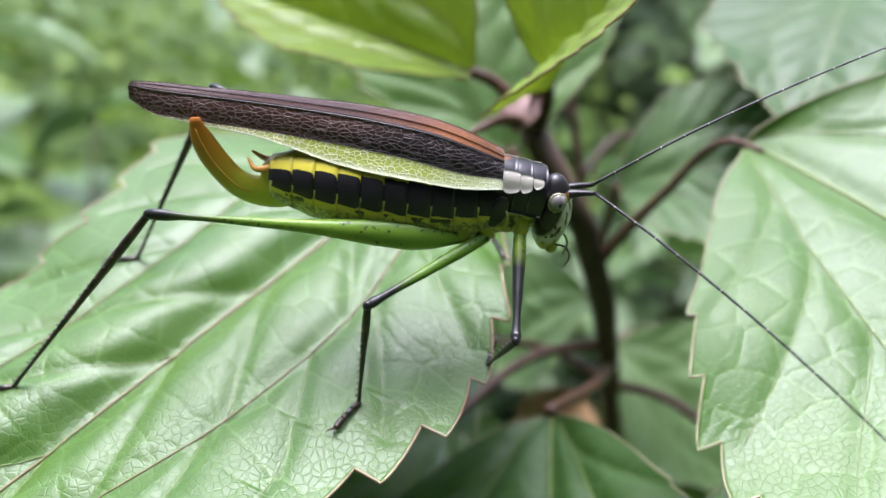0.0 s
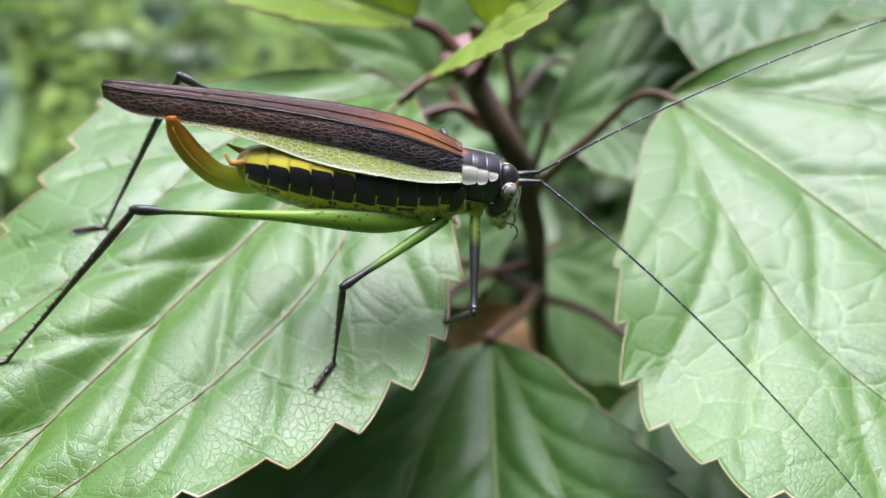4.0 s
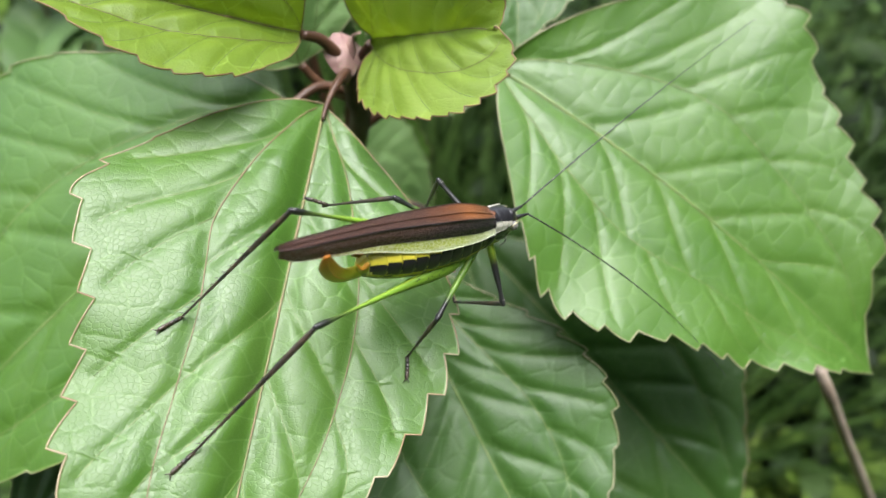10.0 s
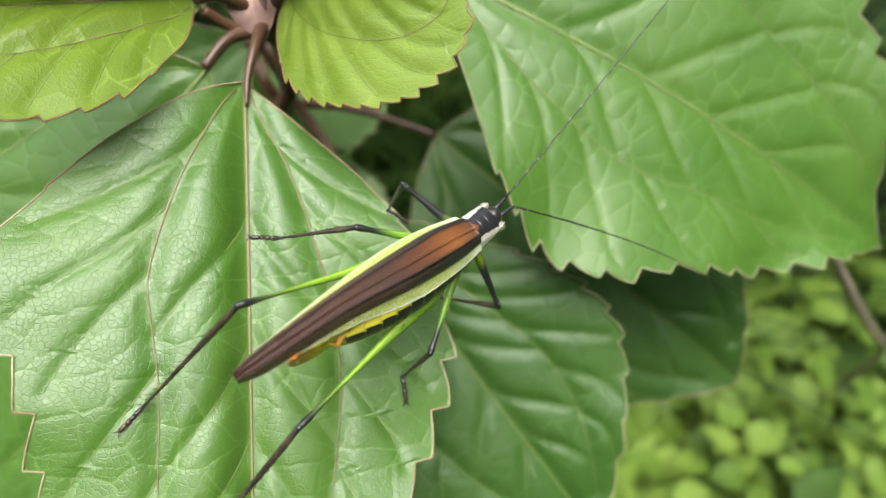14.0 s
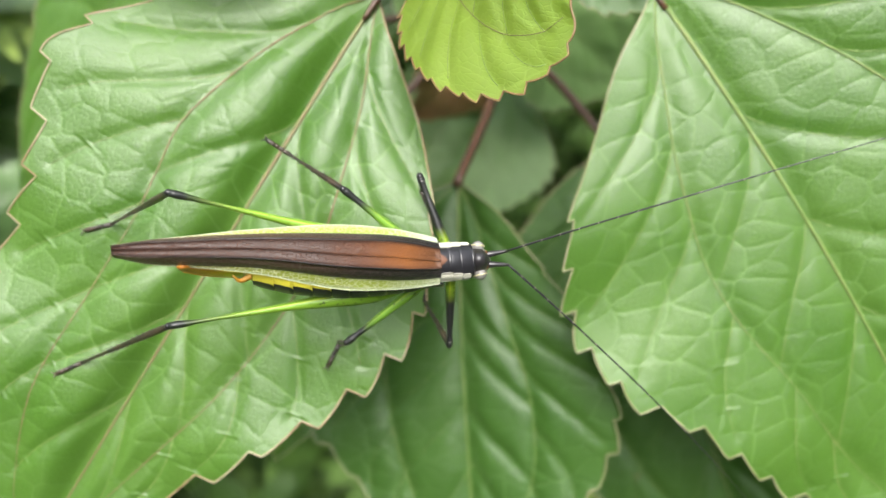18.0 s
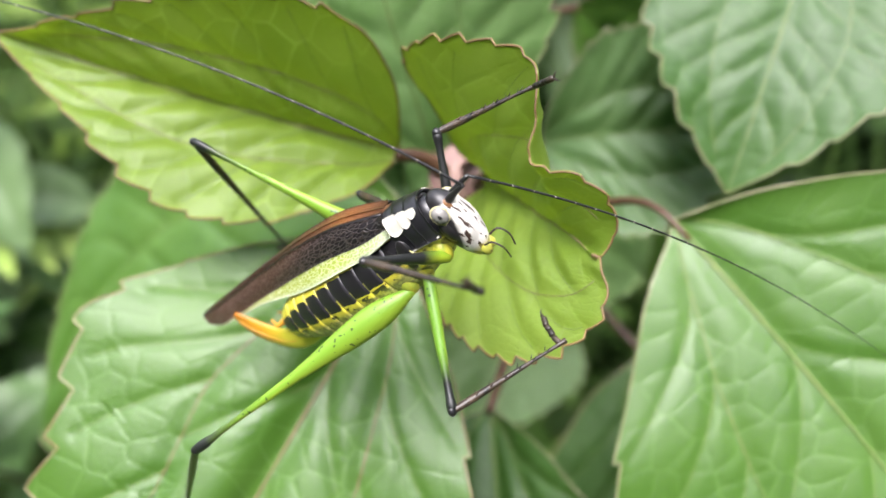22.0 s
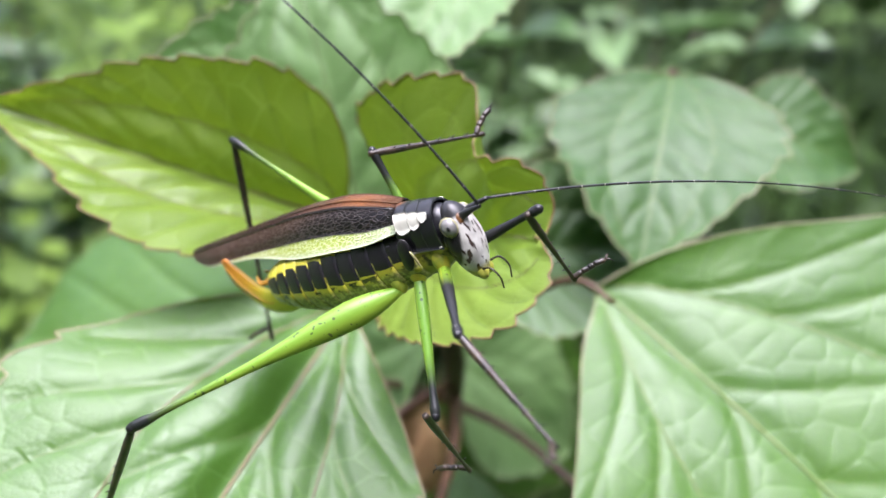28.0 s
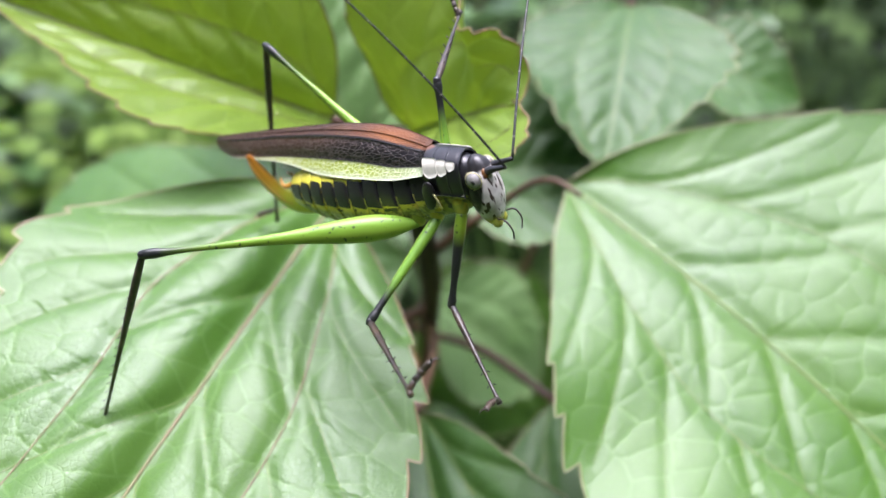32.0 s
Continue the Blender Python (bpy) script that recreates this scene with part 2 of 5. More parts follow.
def leaf(parent, base, tip, normal, left, right, origin, material=LEAF, vein=VEIN, margin=MARGIN_GREEN, arch=3.0, lift=(2.0, 2.0), fold=(0.0, 0.0), halves=None, teeth=11, tooth=1.1, bow=0.0, quilt=0.42, seed=0, label="", nu=170, nv=38, ribs=True, droop=0.0, valley=(0.0, 0.0), rims=None):
    """One toothed, three-ribbed leaf as a part of parent: the blade, with ribs, side veins and margin as its own parts. left and
    right: half widths (share of the length along, share of the length across). lift: how far the margins rise, mm. fold: degrees by
    which each half is turned up about the midrib. rims: in place of left and right, each margin as a few places from base to tip."""
    rng = np.random.default_rng(seed)
    base, tip = np.asarray(base, float), np.asarray(tip, float)
    length = np.linalg.norm(tip - base)
    along = unit(tip - base)
    normal = unit(np.asarray(normal, float) - np.dot(normal, along) * along)
    across = np.cross(normal, along)
    sides = []
    for sign, deg in ((-1, fold[0]), (1, fold[1])):
        a = radians(deg)
        sides.append((sign * across * math.cos(a) + normal * math.sin(a), normal * math.cos(a) - sign * across * math.sin(a)))
    if halves:
        sides = []
        for sign, way in zip((-1, 1), halves):
            way = np.asarray(way, float)
            way = unit(way - np.dot(way, along) * along)
            sides.append((way, np.cross(along, way) * (-1 if sign < 0 else 1) * -1))
        sides = [(w, n if np.dot(n, normal) > 0 else -n) for w, n in sides]
    prof = [np.array(sorted(left)), np.array(sorted(right))]
    margins = [bend([base, *r, tip], 80) for r in rims] if rims else None

    def reach(k, u):
        """From the midrib to the margin of side k at u."""
        e = np.stack([np.interp(u, np.linspace(0, 1, 80), margins[k][:, i]) for i in range(3)], -1)
        return e - base - along * (np.asarray(u) * length)[..., None]
    phase, jig = rng.random(2), rng.normal(0, 1, (2, 40))

    def width(k, u):
        if rims:
            return np.linalg.norm(reach(k, np.asarray(u, float)), axis=-1)
        return np.maximum(smooth_steps(prof[k][:, 0], prof[k][:, 1], u), 0.0) * length

    def toothed(k, u):
        w = width(k, u)
        x = u * teeth * 1.15 + phase[k]
        i = np.clip(np.floor(x).astype(int), 0, 39)
        saw = (1 - (1 - (x - np.floor(x))) ** 1.3) * (1 + 0.3 * jig[k][i])
        start = np.clip((u - 0.16) * 8, 0, 1) * np.clip((1.0 - u) * 12, 0, 1)
        return w + tooth * saw * start * np.clip(w / 6, 0, 1)

    # veins in the flat leaf: (u, y) lines; y to the left is negative
    us = np.linspace(0, 1, 60)
    lines = {"midrib": [np.stack([us, 0 * us], 1)], "rib": [], "side_vein": []}
    for k, sg in ((0, -1), (1, 1)):
        ul = np.linspace(0.015, 0.90, 40)
        share = 0.36 + 0.30 * ul**1.5
        lat = np.stack([ul, sg * width(k, ul) * share], 1)
        lines["rib"].append(lat)
        for j in range(6):
            u0 = 0.07 + 0.125 * j + 0.02 * jig[k][20 + j] * 0.4
            s = np.linspace(0, 1, 10)
            uu = np.minimum(u0 + 0.15 * s**0.9, 0.97)
            w, y0 = width(k, uu), sg * np.interp(u0, ul, np.abs(lat[:, 1]))
            lines["side_vein"].append(np.stack([uu, y0 + (sg * w * 0.95 - y0) * s], 1))
        for j in range(4):
            u0 = 0.22 + 0.15 * j + 0.015 * jig[k][30 + j]
            s = np.linspace(0, 1, 10)
            uu = np.minimum(u0 + 0.17 * s**0.85, 0.97)
            lines["side_vein"].append(np.stack([uu, sg * np.interp(uu, ul, np.abs(lat[:, 1])) * s], 1))
    segs = {}
    for name, many in lines.items():
        pts = [np.stack([l[:, 0] * length, l[:, 1]], 1) for l in many]
        segs[name] = (np.concatenate([p[:-1] for p in pts]), np.concatenate([p[1:] for p in pts]))

    def away(name, x, y):
        a, b = segs[name]
        p = np.stack([x, y], -1).reshape(-1, 1, 2)
        d = b - a
        s = np.clip(((p - a) * d).sum(-1) / (d**2).sum(-1), 0, 1)
        return np.sqrt((((a + s[..., None] * d) - p) ** 2).sum(-1).min(1)).reshape(x.shape)

    o = np.asarray(origin, float)
    wave = rng.random(6) * 6.28
    sunk = min(1.0, quilt / 0.38)

    def surface(u, y, relief=True):
        """The place of (u, y mm) on the blade."""
        u, y = np.broadcast_arrays(np.asarray(u, float), np.asarray(y, float))
        k = (y >= 0).astype(int)
        full = np.where(k == 0, width(0, u), width(1, u)) + 1e-6
        v = np.clip(np.abs(y) / full, 0, 1.3)
        h = arch * 4 * u * (1 - u) - droop * u**2 + np.where(k == 0, lift[0], lift[1]) * v**1.6 * np.clip(full / (0.25 * length), 0, 1)
        h = h + 0.05 * tooth * length * 0.1 * v**2 * (np.sin(u * 17 + wave[0] + k * 2) + 0.6 * np.sin(u * 31 + wave[1] + k))
        h = h + np.where(k == 0, valley[0], valley[1]) * (1 - np.exp(-((np.abs(y) / 2.6) ** 2))) * np.clip(u * 6, 0, 1) * np.clip((1 - u) * 4, 0, 1)
        if relief:
            dm, dr, ds = away("midrib", u * length, y), away("rib", u * length, y), away("side_vein", u * length, y)
            near = np.minimum(np.minimum(dm, dr * 1.1), ds * 1.3)
            h = h + quilt * (1 - np.exp(-((near / 1.5) ** 2))) * np.clip(1.25 - v, 0.2, 1) - sunk * (0.7 * np.exp(-((dm / 2.0) ** 2)) + 0.35 * np.exp(-((dr / 1.6) ** 2)) + 0.17 * np.exp(-((ds / 0.55) ** 2)))
            h = h + 0.06 * quilt * np.sin(u * length * 0.45 + 2 * np.sin(y * 0.35 + wave[2])) * np.sin(y * 0.5 + wave[3])
        d = np.where(k[..., None] == 0, sides[0][0], sides[1][0])
        n = np.where(k[..., None] == 0, sides[0][1], sides[1][1])
        if rims:
            out = np.where(k[..., None] == 0, reach(0, u), reach(1, u))
            d = out / (np.linalg.norm(out, axis=-1)[..., None] + 1e-6)
            n = np.cross(along, d)
            n = n / (np.linalg.norm(n, axis=-1)[..., None] + 1e-6) * np.where(k == 0, -1, 1)[..., None] * (1 if np.dot(np.cross(across, along), normal) < 0 else -1)
        mid = bow * np.sin(np.pi * u) * length
        return base - o + along * (u * length)[..., None] + across * mid[..., None] + d * np.abs(y)[..., None] + n * h[..., None]

    u = np.linspace(0, 1, nu) ** 0.96
    s = np.linspace(0, 1, nv) ** 0.9
    rows = np.concatenate([-(toothed(0, u)[:, None] * s[None, ::-1]), toothed(1, u)[:, None] * s[None, 1:]], 1)
    grid = surface(u[:, None] * np.ones_like(rows), rows)
    nc = rows.shape[1]
    top = grid.reshape(-1, 3)
    nrm = np.cross(np.gradient(grid, axis=0), np.gradient(grid, axis=1))
    nrm /= np.linalg.norm(nrm, axis=2)[..., None] + 1e-9
    if (nrm.mean((0, 1)) @ normal) < 0:
        nrm = -nrm
    under = (grid - nrm * 0.16).reshape(-1, 3)
    quads = [[i * nc + j, i * nc + j + 1, (i + 1) * nc + j + 1, (i + 1) * nc + j] for i in range(nu - 1) for j in range(nc - 1)]
    nt = len(top)
    faces = [q[::-1] for q in quads] + [[x + nt for x in q] for q in quads]
    rim = [i * nc for i in range(nu)] + [(nu - 1) * nc + j for j in range(1, nc)] + [i * nc + nc - 1 for i in range(nu - 2, -1, -1)]
    faces += [[a, b, b + nt, a + nt] for a, b in zip(rim[:-1], rim[1:])]
    uv = np.stack([np.broadcast_to(u[:, None] * length, rows.shape), rows], -1).reshape(-1, 2) / 100 + seed * 0.37
    blade = solid("leaf", np.concatenate([top, under]), faces, material, parent, label, np.concatenate([uv, uv]))
    if ribs:
        def strand(line, r0, r1, up=0.06):
            line = np.asarray(line)
            p = surface(line[:, 0], line[:, 1]) + normal * up
            return tube(p, np.linspace(r0, r1, len(p)), 5, 0.7, normal)

        g = length / 75
        solid("midrib", *[x for x in merge([strand(lines["midrib"][0], 0.24 * g, 0.06)])][:2], vein, blade)
        solid("rib", *merge([strand(lines["rib"][0], 0.11 * g, 0.04)])[:2], vein, blade)
        solid("rib", *merge([strand(lines["rib"][1], 0.11 * g, 0.04)])[:2], vein, blade)
        fine = merge([strand(l, 0.055 * g, 0.03, 0.01) for l in lines["side_vein"]])
        tagged(solid("side_vein", fine[0], fine[1], VEIN, blade), kind="stuff")
        edge = np.concatenate([top.reshape(nu, nc, 3)[::-1, 0], top.reshape(nu, nc, 3)[1:, -1]])
        solid("leaf_margin", *tube(edge, 0.10, 5, 1.0, normal)[:2], margin, blade)
    return blade


def far_leaf(base, tip, normal, width, curl=0.15):
    """A plain bent leaf of a few faces, for the plants behind. Returns verts, faces, uv."""
    base, tip = np.asarray(base, float), np.asarray(tip, float)
    along = tip - base
    length = np.linalg.norm(along)
    along = along / length
    normal = unit(np.asarray(normal, float) - np.dot(normal, along) * along)
    across = np.cross(normal, along)
    v, uv = [base], [(0, 0.5)]
    for u, w in ((0.18, 0.75), (0.42, 1.0), (0.72, 0.62)):
        c = base + along * length * u + normal * length * curl * 4 * u * (1 - u)
        v += [c - across * width * w + normal * width * 0.25 * w, c, c + across * width * w + normal * width * 0.25 * w]
        uv += [(u, 0.5 - 0.5 * w), (u, 0.5), (u, 0.5 + 0.5 * w)]
    v.append(tip)
    uv.append((1, 0.5))
    f = [[0, 2, 1], [0, 3, 2], [1, 2, 5, 4], [2, 3, 6, 5], [4, 5, 8, 7], [5, 6, 9, 8], [7, 8, 10], [8, 9, 10]]
    return np.array(v), f, np.array(uv)


# ---- ground and the green behind ----
def ground_material():
    m = Mat("ground_litter")
    big, small = m.noise(6.0, 5.0), m.noise(90.0, 4.0)
    col = m.ramp(small, [(0.35, (0.02, 0.028, 0.010)), (0.52, (0.045, 0.085, 0.018)), (0.70, (0.09, 0.075, 0.04))])
    col = m.mix(m.math("MULTIPLY", big, 0.55), col, (0.05, 0.12, 0.018))
    return m.done(col, 0.9, m.bump(small, 0.6, 0.004), spec=0.2)


def build_ground():
    rng = np.random.default_rng(3)
    r = np.r_[0.0, np.geomspace(80, 400000, 40)]
    n = 48
    a = np.linspace(0, 2 * np.pi, n, endpoint=False)
    v = [(0.0, 0.0, 0.0)]
    for k in r[1:]:
        rough = min(k * 0.03, 30) if k < 6000 else 0.0
        slope = 0.10 * min(k, 3000)
        v += [(k * math.cos(t), 100 + k * math.sin(t), rough * rng.normal() * 0.5 + slope * max(0, math.sin(t + 0.6)) ** 2) for t in a]
    f = [[0, 1 + j, 1 + (j + 1) % n] for j in range(n)]
    for i in range(len(r) - 2):
        o = 1 + i * n
        f += [[o + j, o + n + j, o + n + (j + 1) % n, o + (j + 1) % n] for j in range(n)]
    g = solid("ground", v, f, ground_material())
    tagged(g, "damp forest floor with moss and leaf litter", "ground", kind="structure")


def wild_material(name, dark, mid, light):
    m = Mat(name)
    g = m.node("NewGeometry")
    col = m.ramp(g.outputs["Random Per Island"], [(0.0, dark), (0.55, mid), (1.0, light)])
    n = m.noise(40.0, 3.0)
    col = m.mix(m.math("MULTIPLY", n, 0.4), col, tuple(c * 0.45 for c in dark))
    m.done(col, 0.55, spec=0.22)
    tr = m.node("BsdfTranslucent", Color=col)
    add = m.node("MixShader", i0=0.3, i1=m.b.outputs[0], i2=tr.outputs[0])
    m.t.links.new(add.outputs[0], m.t.nodes["Material Output"].inputs[0])
    return m.m


def build_undergrowth():
    rng = np.random.default_rng(11)

    def clump(name, label, material, spots, leaves, size, seed, tall):
        rng = np.random.default_rng(seed)
        pieces = []
        for x, y, h in spots:
            stem_lean = rng.normal(0, 0.18, 2)
            for k in range(leaves):
                t = rng.random() ** 0.8
                p = np.array([x, y, 0.0]) + np.array([stem_lean[0], stem_lean[1], 1.0]) * h * t
                turn = rng.random() * 2 * np.pi
                p = p + np.array([math.cos(turn), math.sin(turn), 0]) * tall * 0.12 * rng.random()
                L = size * (0.5 + rng.random())
                d = np.array([math.cos(turn), math.sin(turn), rng.normal(-0.15, 0.35)])
                nn = np.array([rng.normal(0, 0.35), rng.normal(0, 0.35), 1.0])
                pieces.append(far_leaf(p, p + unit(d) * L, nn, L * (0.24 + 0.12 * rng.random()), 0.08 * rng.normal()))
            if h > 120:
                top = np.array([x, y, 0.0]) + np.array([stem_lean[0], stem_lean[1], 1.0]) * h
                pieces.append(tube([(x, y, -5), tuple(np.array([x, y, 0.0]) * 0.5 + top * 0.5 + rng.normal(0, 6, 3)), tuple(top)], [2.2, 1.8, 0.9], 5))
        v, f, uv = merge(pieces)
        tagged(solid(name, v, f, material, None, "", uv), label, "undergrowth", kind="stuff")

    def ring(count, near, far, a0, a1, low, high):
        out = []
        for _ in range(count):
            r = near + (far - near) * rng.random() ** 1.3
            a = radians(a0 + (a1 - a0) * rng.random())
            out.append((20 + r * math.cos(a), 60 + r * math.sin(a), low + (high - low) * rng.random()))
        return out

    # bright and shade: sunlight and shadow put into one foliage's colour
    bright = wild_material("wild_sunlit_tone", (0.09, 0.165, 0.020), (0.155, 0.26, 0.034), (0.24, 0.36, 0.065))
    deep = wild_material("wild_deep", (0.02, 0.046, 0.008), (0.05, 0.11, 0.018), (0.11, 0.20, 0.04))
    shade = wild_material("wild_shade_tone", (0.008, 0.018, 0.004), (0.022, 0.055, 0.010), (0.07, 0.13, 0.028))
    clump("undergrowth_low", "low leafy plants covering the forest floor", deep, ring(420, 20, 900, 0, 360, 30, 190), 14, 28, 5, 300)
    clump("undergrowth_bright", "small-leaved green bushes with sunlight put into their colour", bright, ring(150, 420, 1600, 80, 200, 180, 480), 60, 22, 6, 500)
    clump("undergrowth_deep", "green bushes with shade put into their colour", shade, ring(130, 380, 1500, -30, 95, 160, 440), 46, 30, 7, 500)
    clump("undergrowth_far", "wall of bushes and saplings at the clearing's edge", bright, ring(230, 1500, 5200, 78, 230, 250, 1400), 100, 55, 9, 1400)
    clump("undergrowth_dark", "bushes and saplings at the clearing's edge, darkened by painted shade", shade, ring(190, 1300, 4800, -40, 82, 250, 1500), 100, 60, 13, 1400)
    # out of view; added to keep low sky light off the leaves
    clump("woodland", "unseen tall trees and bushes added to block the low sky", deep, ring(150, 1900, 3600, 175, 365, 1300, 3200), 130, 200, 10, 2600)
    clump("undergrowth_weeds", "bright small-leaved weeds on the forest floor", bright, ring(240, 90, 480, -80, 20, 40, 190), 22, 21, 12, 260)
    # grass tufts
    grass = []
    rg = np.random.default_rng(21)
    for x, y, h in ring(220, 200, 900, -10, 65, 160, 430):
        for k in range(7):
            a, lean = rg.random() * 6.28, 0.2 + 0.5 * rg.random()
            d = np.array([math.cos(a), math.sin(a), 0])
            p = [np.array([x, y, 0]) + d * h * lean * t**2 + np.array([0, 0, h * t]) for t in (0, 0.35, 0.7, 1)]
            grass.append(tube(p, [1.6, 1.5, 1.1, 0.2], 4, 0.25))
    v, f, uv = merge(grass)
    tagged(solid("grass", v, f, deep, None, "", uv), "long dark green grass blades beside the shrub", "grass", kind="stuff")


def weed_leaf_material():
    m = Mat("weed_leaf")
    r = m.node("ObjectInfo").outputs["Random"]
    col = m.ramp(r, [(0.0, (0.06, 0.14, 0.03)), (0.5, (0.13, 0.24, 0.07)), (1.0, (0.24, 0.36, 0.16))])
    n = m.noise(60.0, 3.0)
    col = m.mix(m.math("MULTIPLY", n, 0.5), col, (0.05, 0.11, 0.02))
    m.done(col, 0.42, m.bump(n, 0.3, 0.001), spec=0.6)
    tr = m.node("BsdfTranslucent", Color=col)
    add = m.node("MixShader", i0=0.25, i1=m.b.outputs[0], i2=tr.outputs[0])
    m.t.links.new(add.outputs[0], m.t.nodes["Material Output"].inputs[0])
    return m.m


def build_weeds():
    """Broad-leaved weeds behind the shrub: each a stem with paired, toothed, folded leaves."""
    rng = np.random.default_rng(41)
    green = weed_leaf_material()

    def blade(length, wide, droop):
        nu, nv = 18, 4
        v, uv = [], []
        for i in range(nu):
            u = i / (nu - 1)
            w = wide * length * (math.sin(math.pi * u**0.75) ** 0.8) * (1 + (0.07 if i % 2 else -0.05))
            for j in range(-nv, nv + 1):
                q = j / nv
                v.append((u * length * (1 - 0.12 * droop * u), w * q, -droop * length * 0.5 * u**2 + w * 0.35 * abs(q) - 0.04 * length * math.exp(-((q * 4) ** 2)) + 0.02 * length * math.sin(u * 26) * abs(q)))
                uv.append((u, 0.5 + 0.5 * q))
        n = 2 * nv + 1
        f = [[i * n + j, (i + 1) * n + j, (i + 1) * n + j + 1, i * n + j + 1] for i in range(nu - 1) for j in range(n - 1)]
        return v, f, uv

    shapes = [blade(58, 0.30, 0.5), blade(46, 0.36, 0.7), blade(70, 0.27, 0.8), blade(38, 0.33, 0.3)]
    kinds = []
    for k in range(5):
        weed = tagged(new("weed"), "soft-leaved green weed on the forest floor behind the shrub", "weed", "weeds behind the shrub")
        tall = 300.0 + 40 * k
        lean = rng.normal(0, 0.10, 2)
        path = np.array([(lean[0] * tall * t**2, lean[1] * tall * t**2, tall * t - 4) for t in np.linspace(0, 1, 9)])
        v, f, uv = tube(path, np.linspace(2.6, 0.8, 9), 7)
        solid("stem", v, f, PETIOLE, weed, uv=uv)
        for i in range(7):
            t = 0.34 + 0.66 * i / 6
            at = np.array([lean[0] * tall * t**2, lean[1] * tall * t**2, tall * t - 4])
            for side in (0, 180):
                v, f, uv = shapes[(i + k) % 4]
                ob = solid("leaf", v, f, green, weed, uv=uv)
                big = 0.65 + 0.35 * math.sin(math.pi * min(1, t * 0.9)) + 0.15 * rng.random()
                ob.matrix_basis = Matrix.Translation(Vector(at) * MM) @ pose(0, 0, 0, rng.normal(0, 12), -8 + rng.normal(0, 14), side + 88 * i + rng.normal(0, 14)) @ Matrix.Diagonal((big, big, big, 1))
        kinds.append(weed)
    spots = []
    for _ in range(34):
        r = 230 + 420 * rng.random() ** 1.2
        a = radians(48 + 142 * rng.random())
        spots.append((20 + r * math.cos(a), 80 + r * math.sin(a)))
    for i, (x, y) in enumerate(spots):
        m = pose(x * MM, y * MM, 0.02, 0, 0, 360 * rng.random())
        if i < 5:
            kinds[i].matrix_basis = m
        else:
            copy_thing(kinds[i % 5], m)


def build_fern():
    fern = tagged(new("fern"), "yellow-green fern frond among the weeds", "fern")
    fern.location = (-0.155, 0.285, 0.0)
    pale = plain("fern_leaf", (0.20, 0.32, 0.05), (0.33, 0.44, 0.10), 50, 0.5)
    path = bend([(0, 0, 0), (4, 4, 130), (-6, -8, 235), (-40, -40, 268), (-85, -70, 262)], 40)
    v, f, uv = tube(path, np.linspace(1.6, 0.4, 40), 6)
    solid("stem", v, f, pale, fern, uv=uv)
    for i in range(16, 40, 2):
        way = unit(path[min(i + 1, 39)] - path[i - 1])
        side = unit(np.cross((0, 0, 1), way))
        reach = 52 * (1 - (i - 16) / 30)
        for s in (-1, 1):
            v, f, uv = far_leaf(path[i], path[i] + side * s * reach + way * reach * 0.35, (0, 0, 1), reach * 0.17, 0.06)
            solid("leaflet", v, f, pale, fern, uv=uv)


build_ground()
build_undergrowth()
build_weeds()
build_fern()


# ---- the shrub on which the insect sits ----
SHRUB_BASE = np.array([58.0, 172.0, 0.0])
shrub = tagged(new("shrub"), "shrub with reddish stems and toothed green leaves", "shrub")
shrub.location = Vector(SHRUB_BASE) * MM

A_L = [(0, 0), (0.02, 0.05), (0.09, 0.16), (0.17, 0.25), (0.25, 0.305), (0.31, 0.325), (0.37, 0.30), (0.45, 0.265), (0.57, 0.245), (0.74, 0.21), (0.86, 0.13), (1, 0)]
A_R = [(0, 0), (0.03, 0.03), (0.08, 0.09), (0.14, 0.16), (0.25, 0.235), (0.38, 0.285), (0.44, 0.28), (0.55, 0.245), (0.62, 0.21), (0.72, 0.145), (0.85, 0.07), (1, 0)]
B_L = [(0, 0), (0.02, 0.025), (0.05, 0.075), (0.13, 0.17), (0.20, 0.245), (0.29, 0.305), (0.36, 0.335), (0.45, 0.325), (0.58, 0.25), (0.71, 0.195), (0.87, 0.085), (1, 0)]
B_R = [(0, 0), (0.02, 0.07), (0.06, 0.16), (0.13, 0.27), (0.22, 0.38), (0.34, 0.46), (0.43, 0.455), (0.53, 0.39), (0.69, 0.28), (0.81, 0.19), (0.91, 0.075), (1, 0)]
OVATE = [(0, 0), (0.03, 0.07), (0.10, 0.17), (0.20, 0.26), (0.32, 0.31), (0.45, 0.30), (0.60, 0.245), (0.75, 0.165), (0.9, 0.07), (1, 0)]
LATE = [(0, 0), (0.08, 0.10), (0.2, 0.19), (0.35, 0.28), (0.5, 0.34), (0.65, 0.31), (0.82, 0.18), (1, 0)]
WIDE = [(0, 0), (0.03, 0.10), (0.10, 0.22), (0.20, 0.34), (0.32, 0.42), (0.45, 0.43), (0.60, 0.36), (0.75, 0.25), (0.9, 0.11), (1, 0)]


def put_leaf(base, tip, normal, left=OVATE, right=OVATE, **more):
    return leaf(shrub, base, tip, normal, left, right, SHRUB_BASE, **more)


# the leaf under the insect, and the broad one beside it
put_leaf((2.7, 77.1, 483.0), (-43.5, 24.5, 459.8), (-0.048, -0.364, 0.93), A_L, A_R, arch=0.8, lift=(-0.8, 0.4), valley=(1.5, 0.2), quilt=0.34, seed=1, tooth=1.7, teeth=12, nu=260, nv=64, vein=VEIN_RED, margin=MARGIN, label="broad toothed leaf with a sunken midrib")
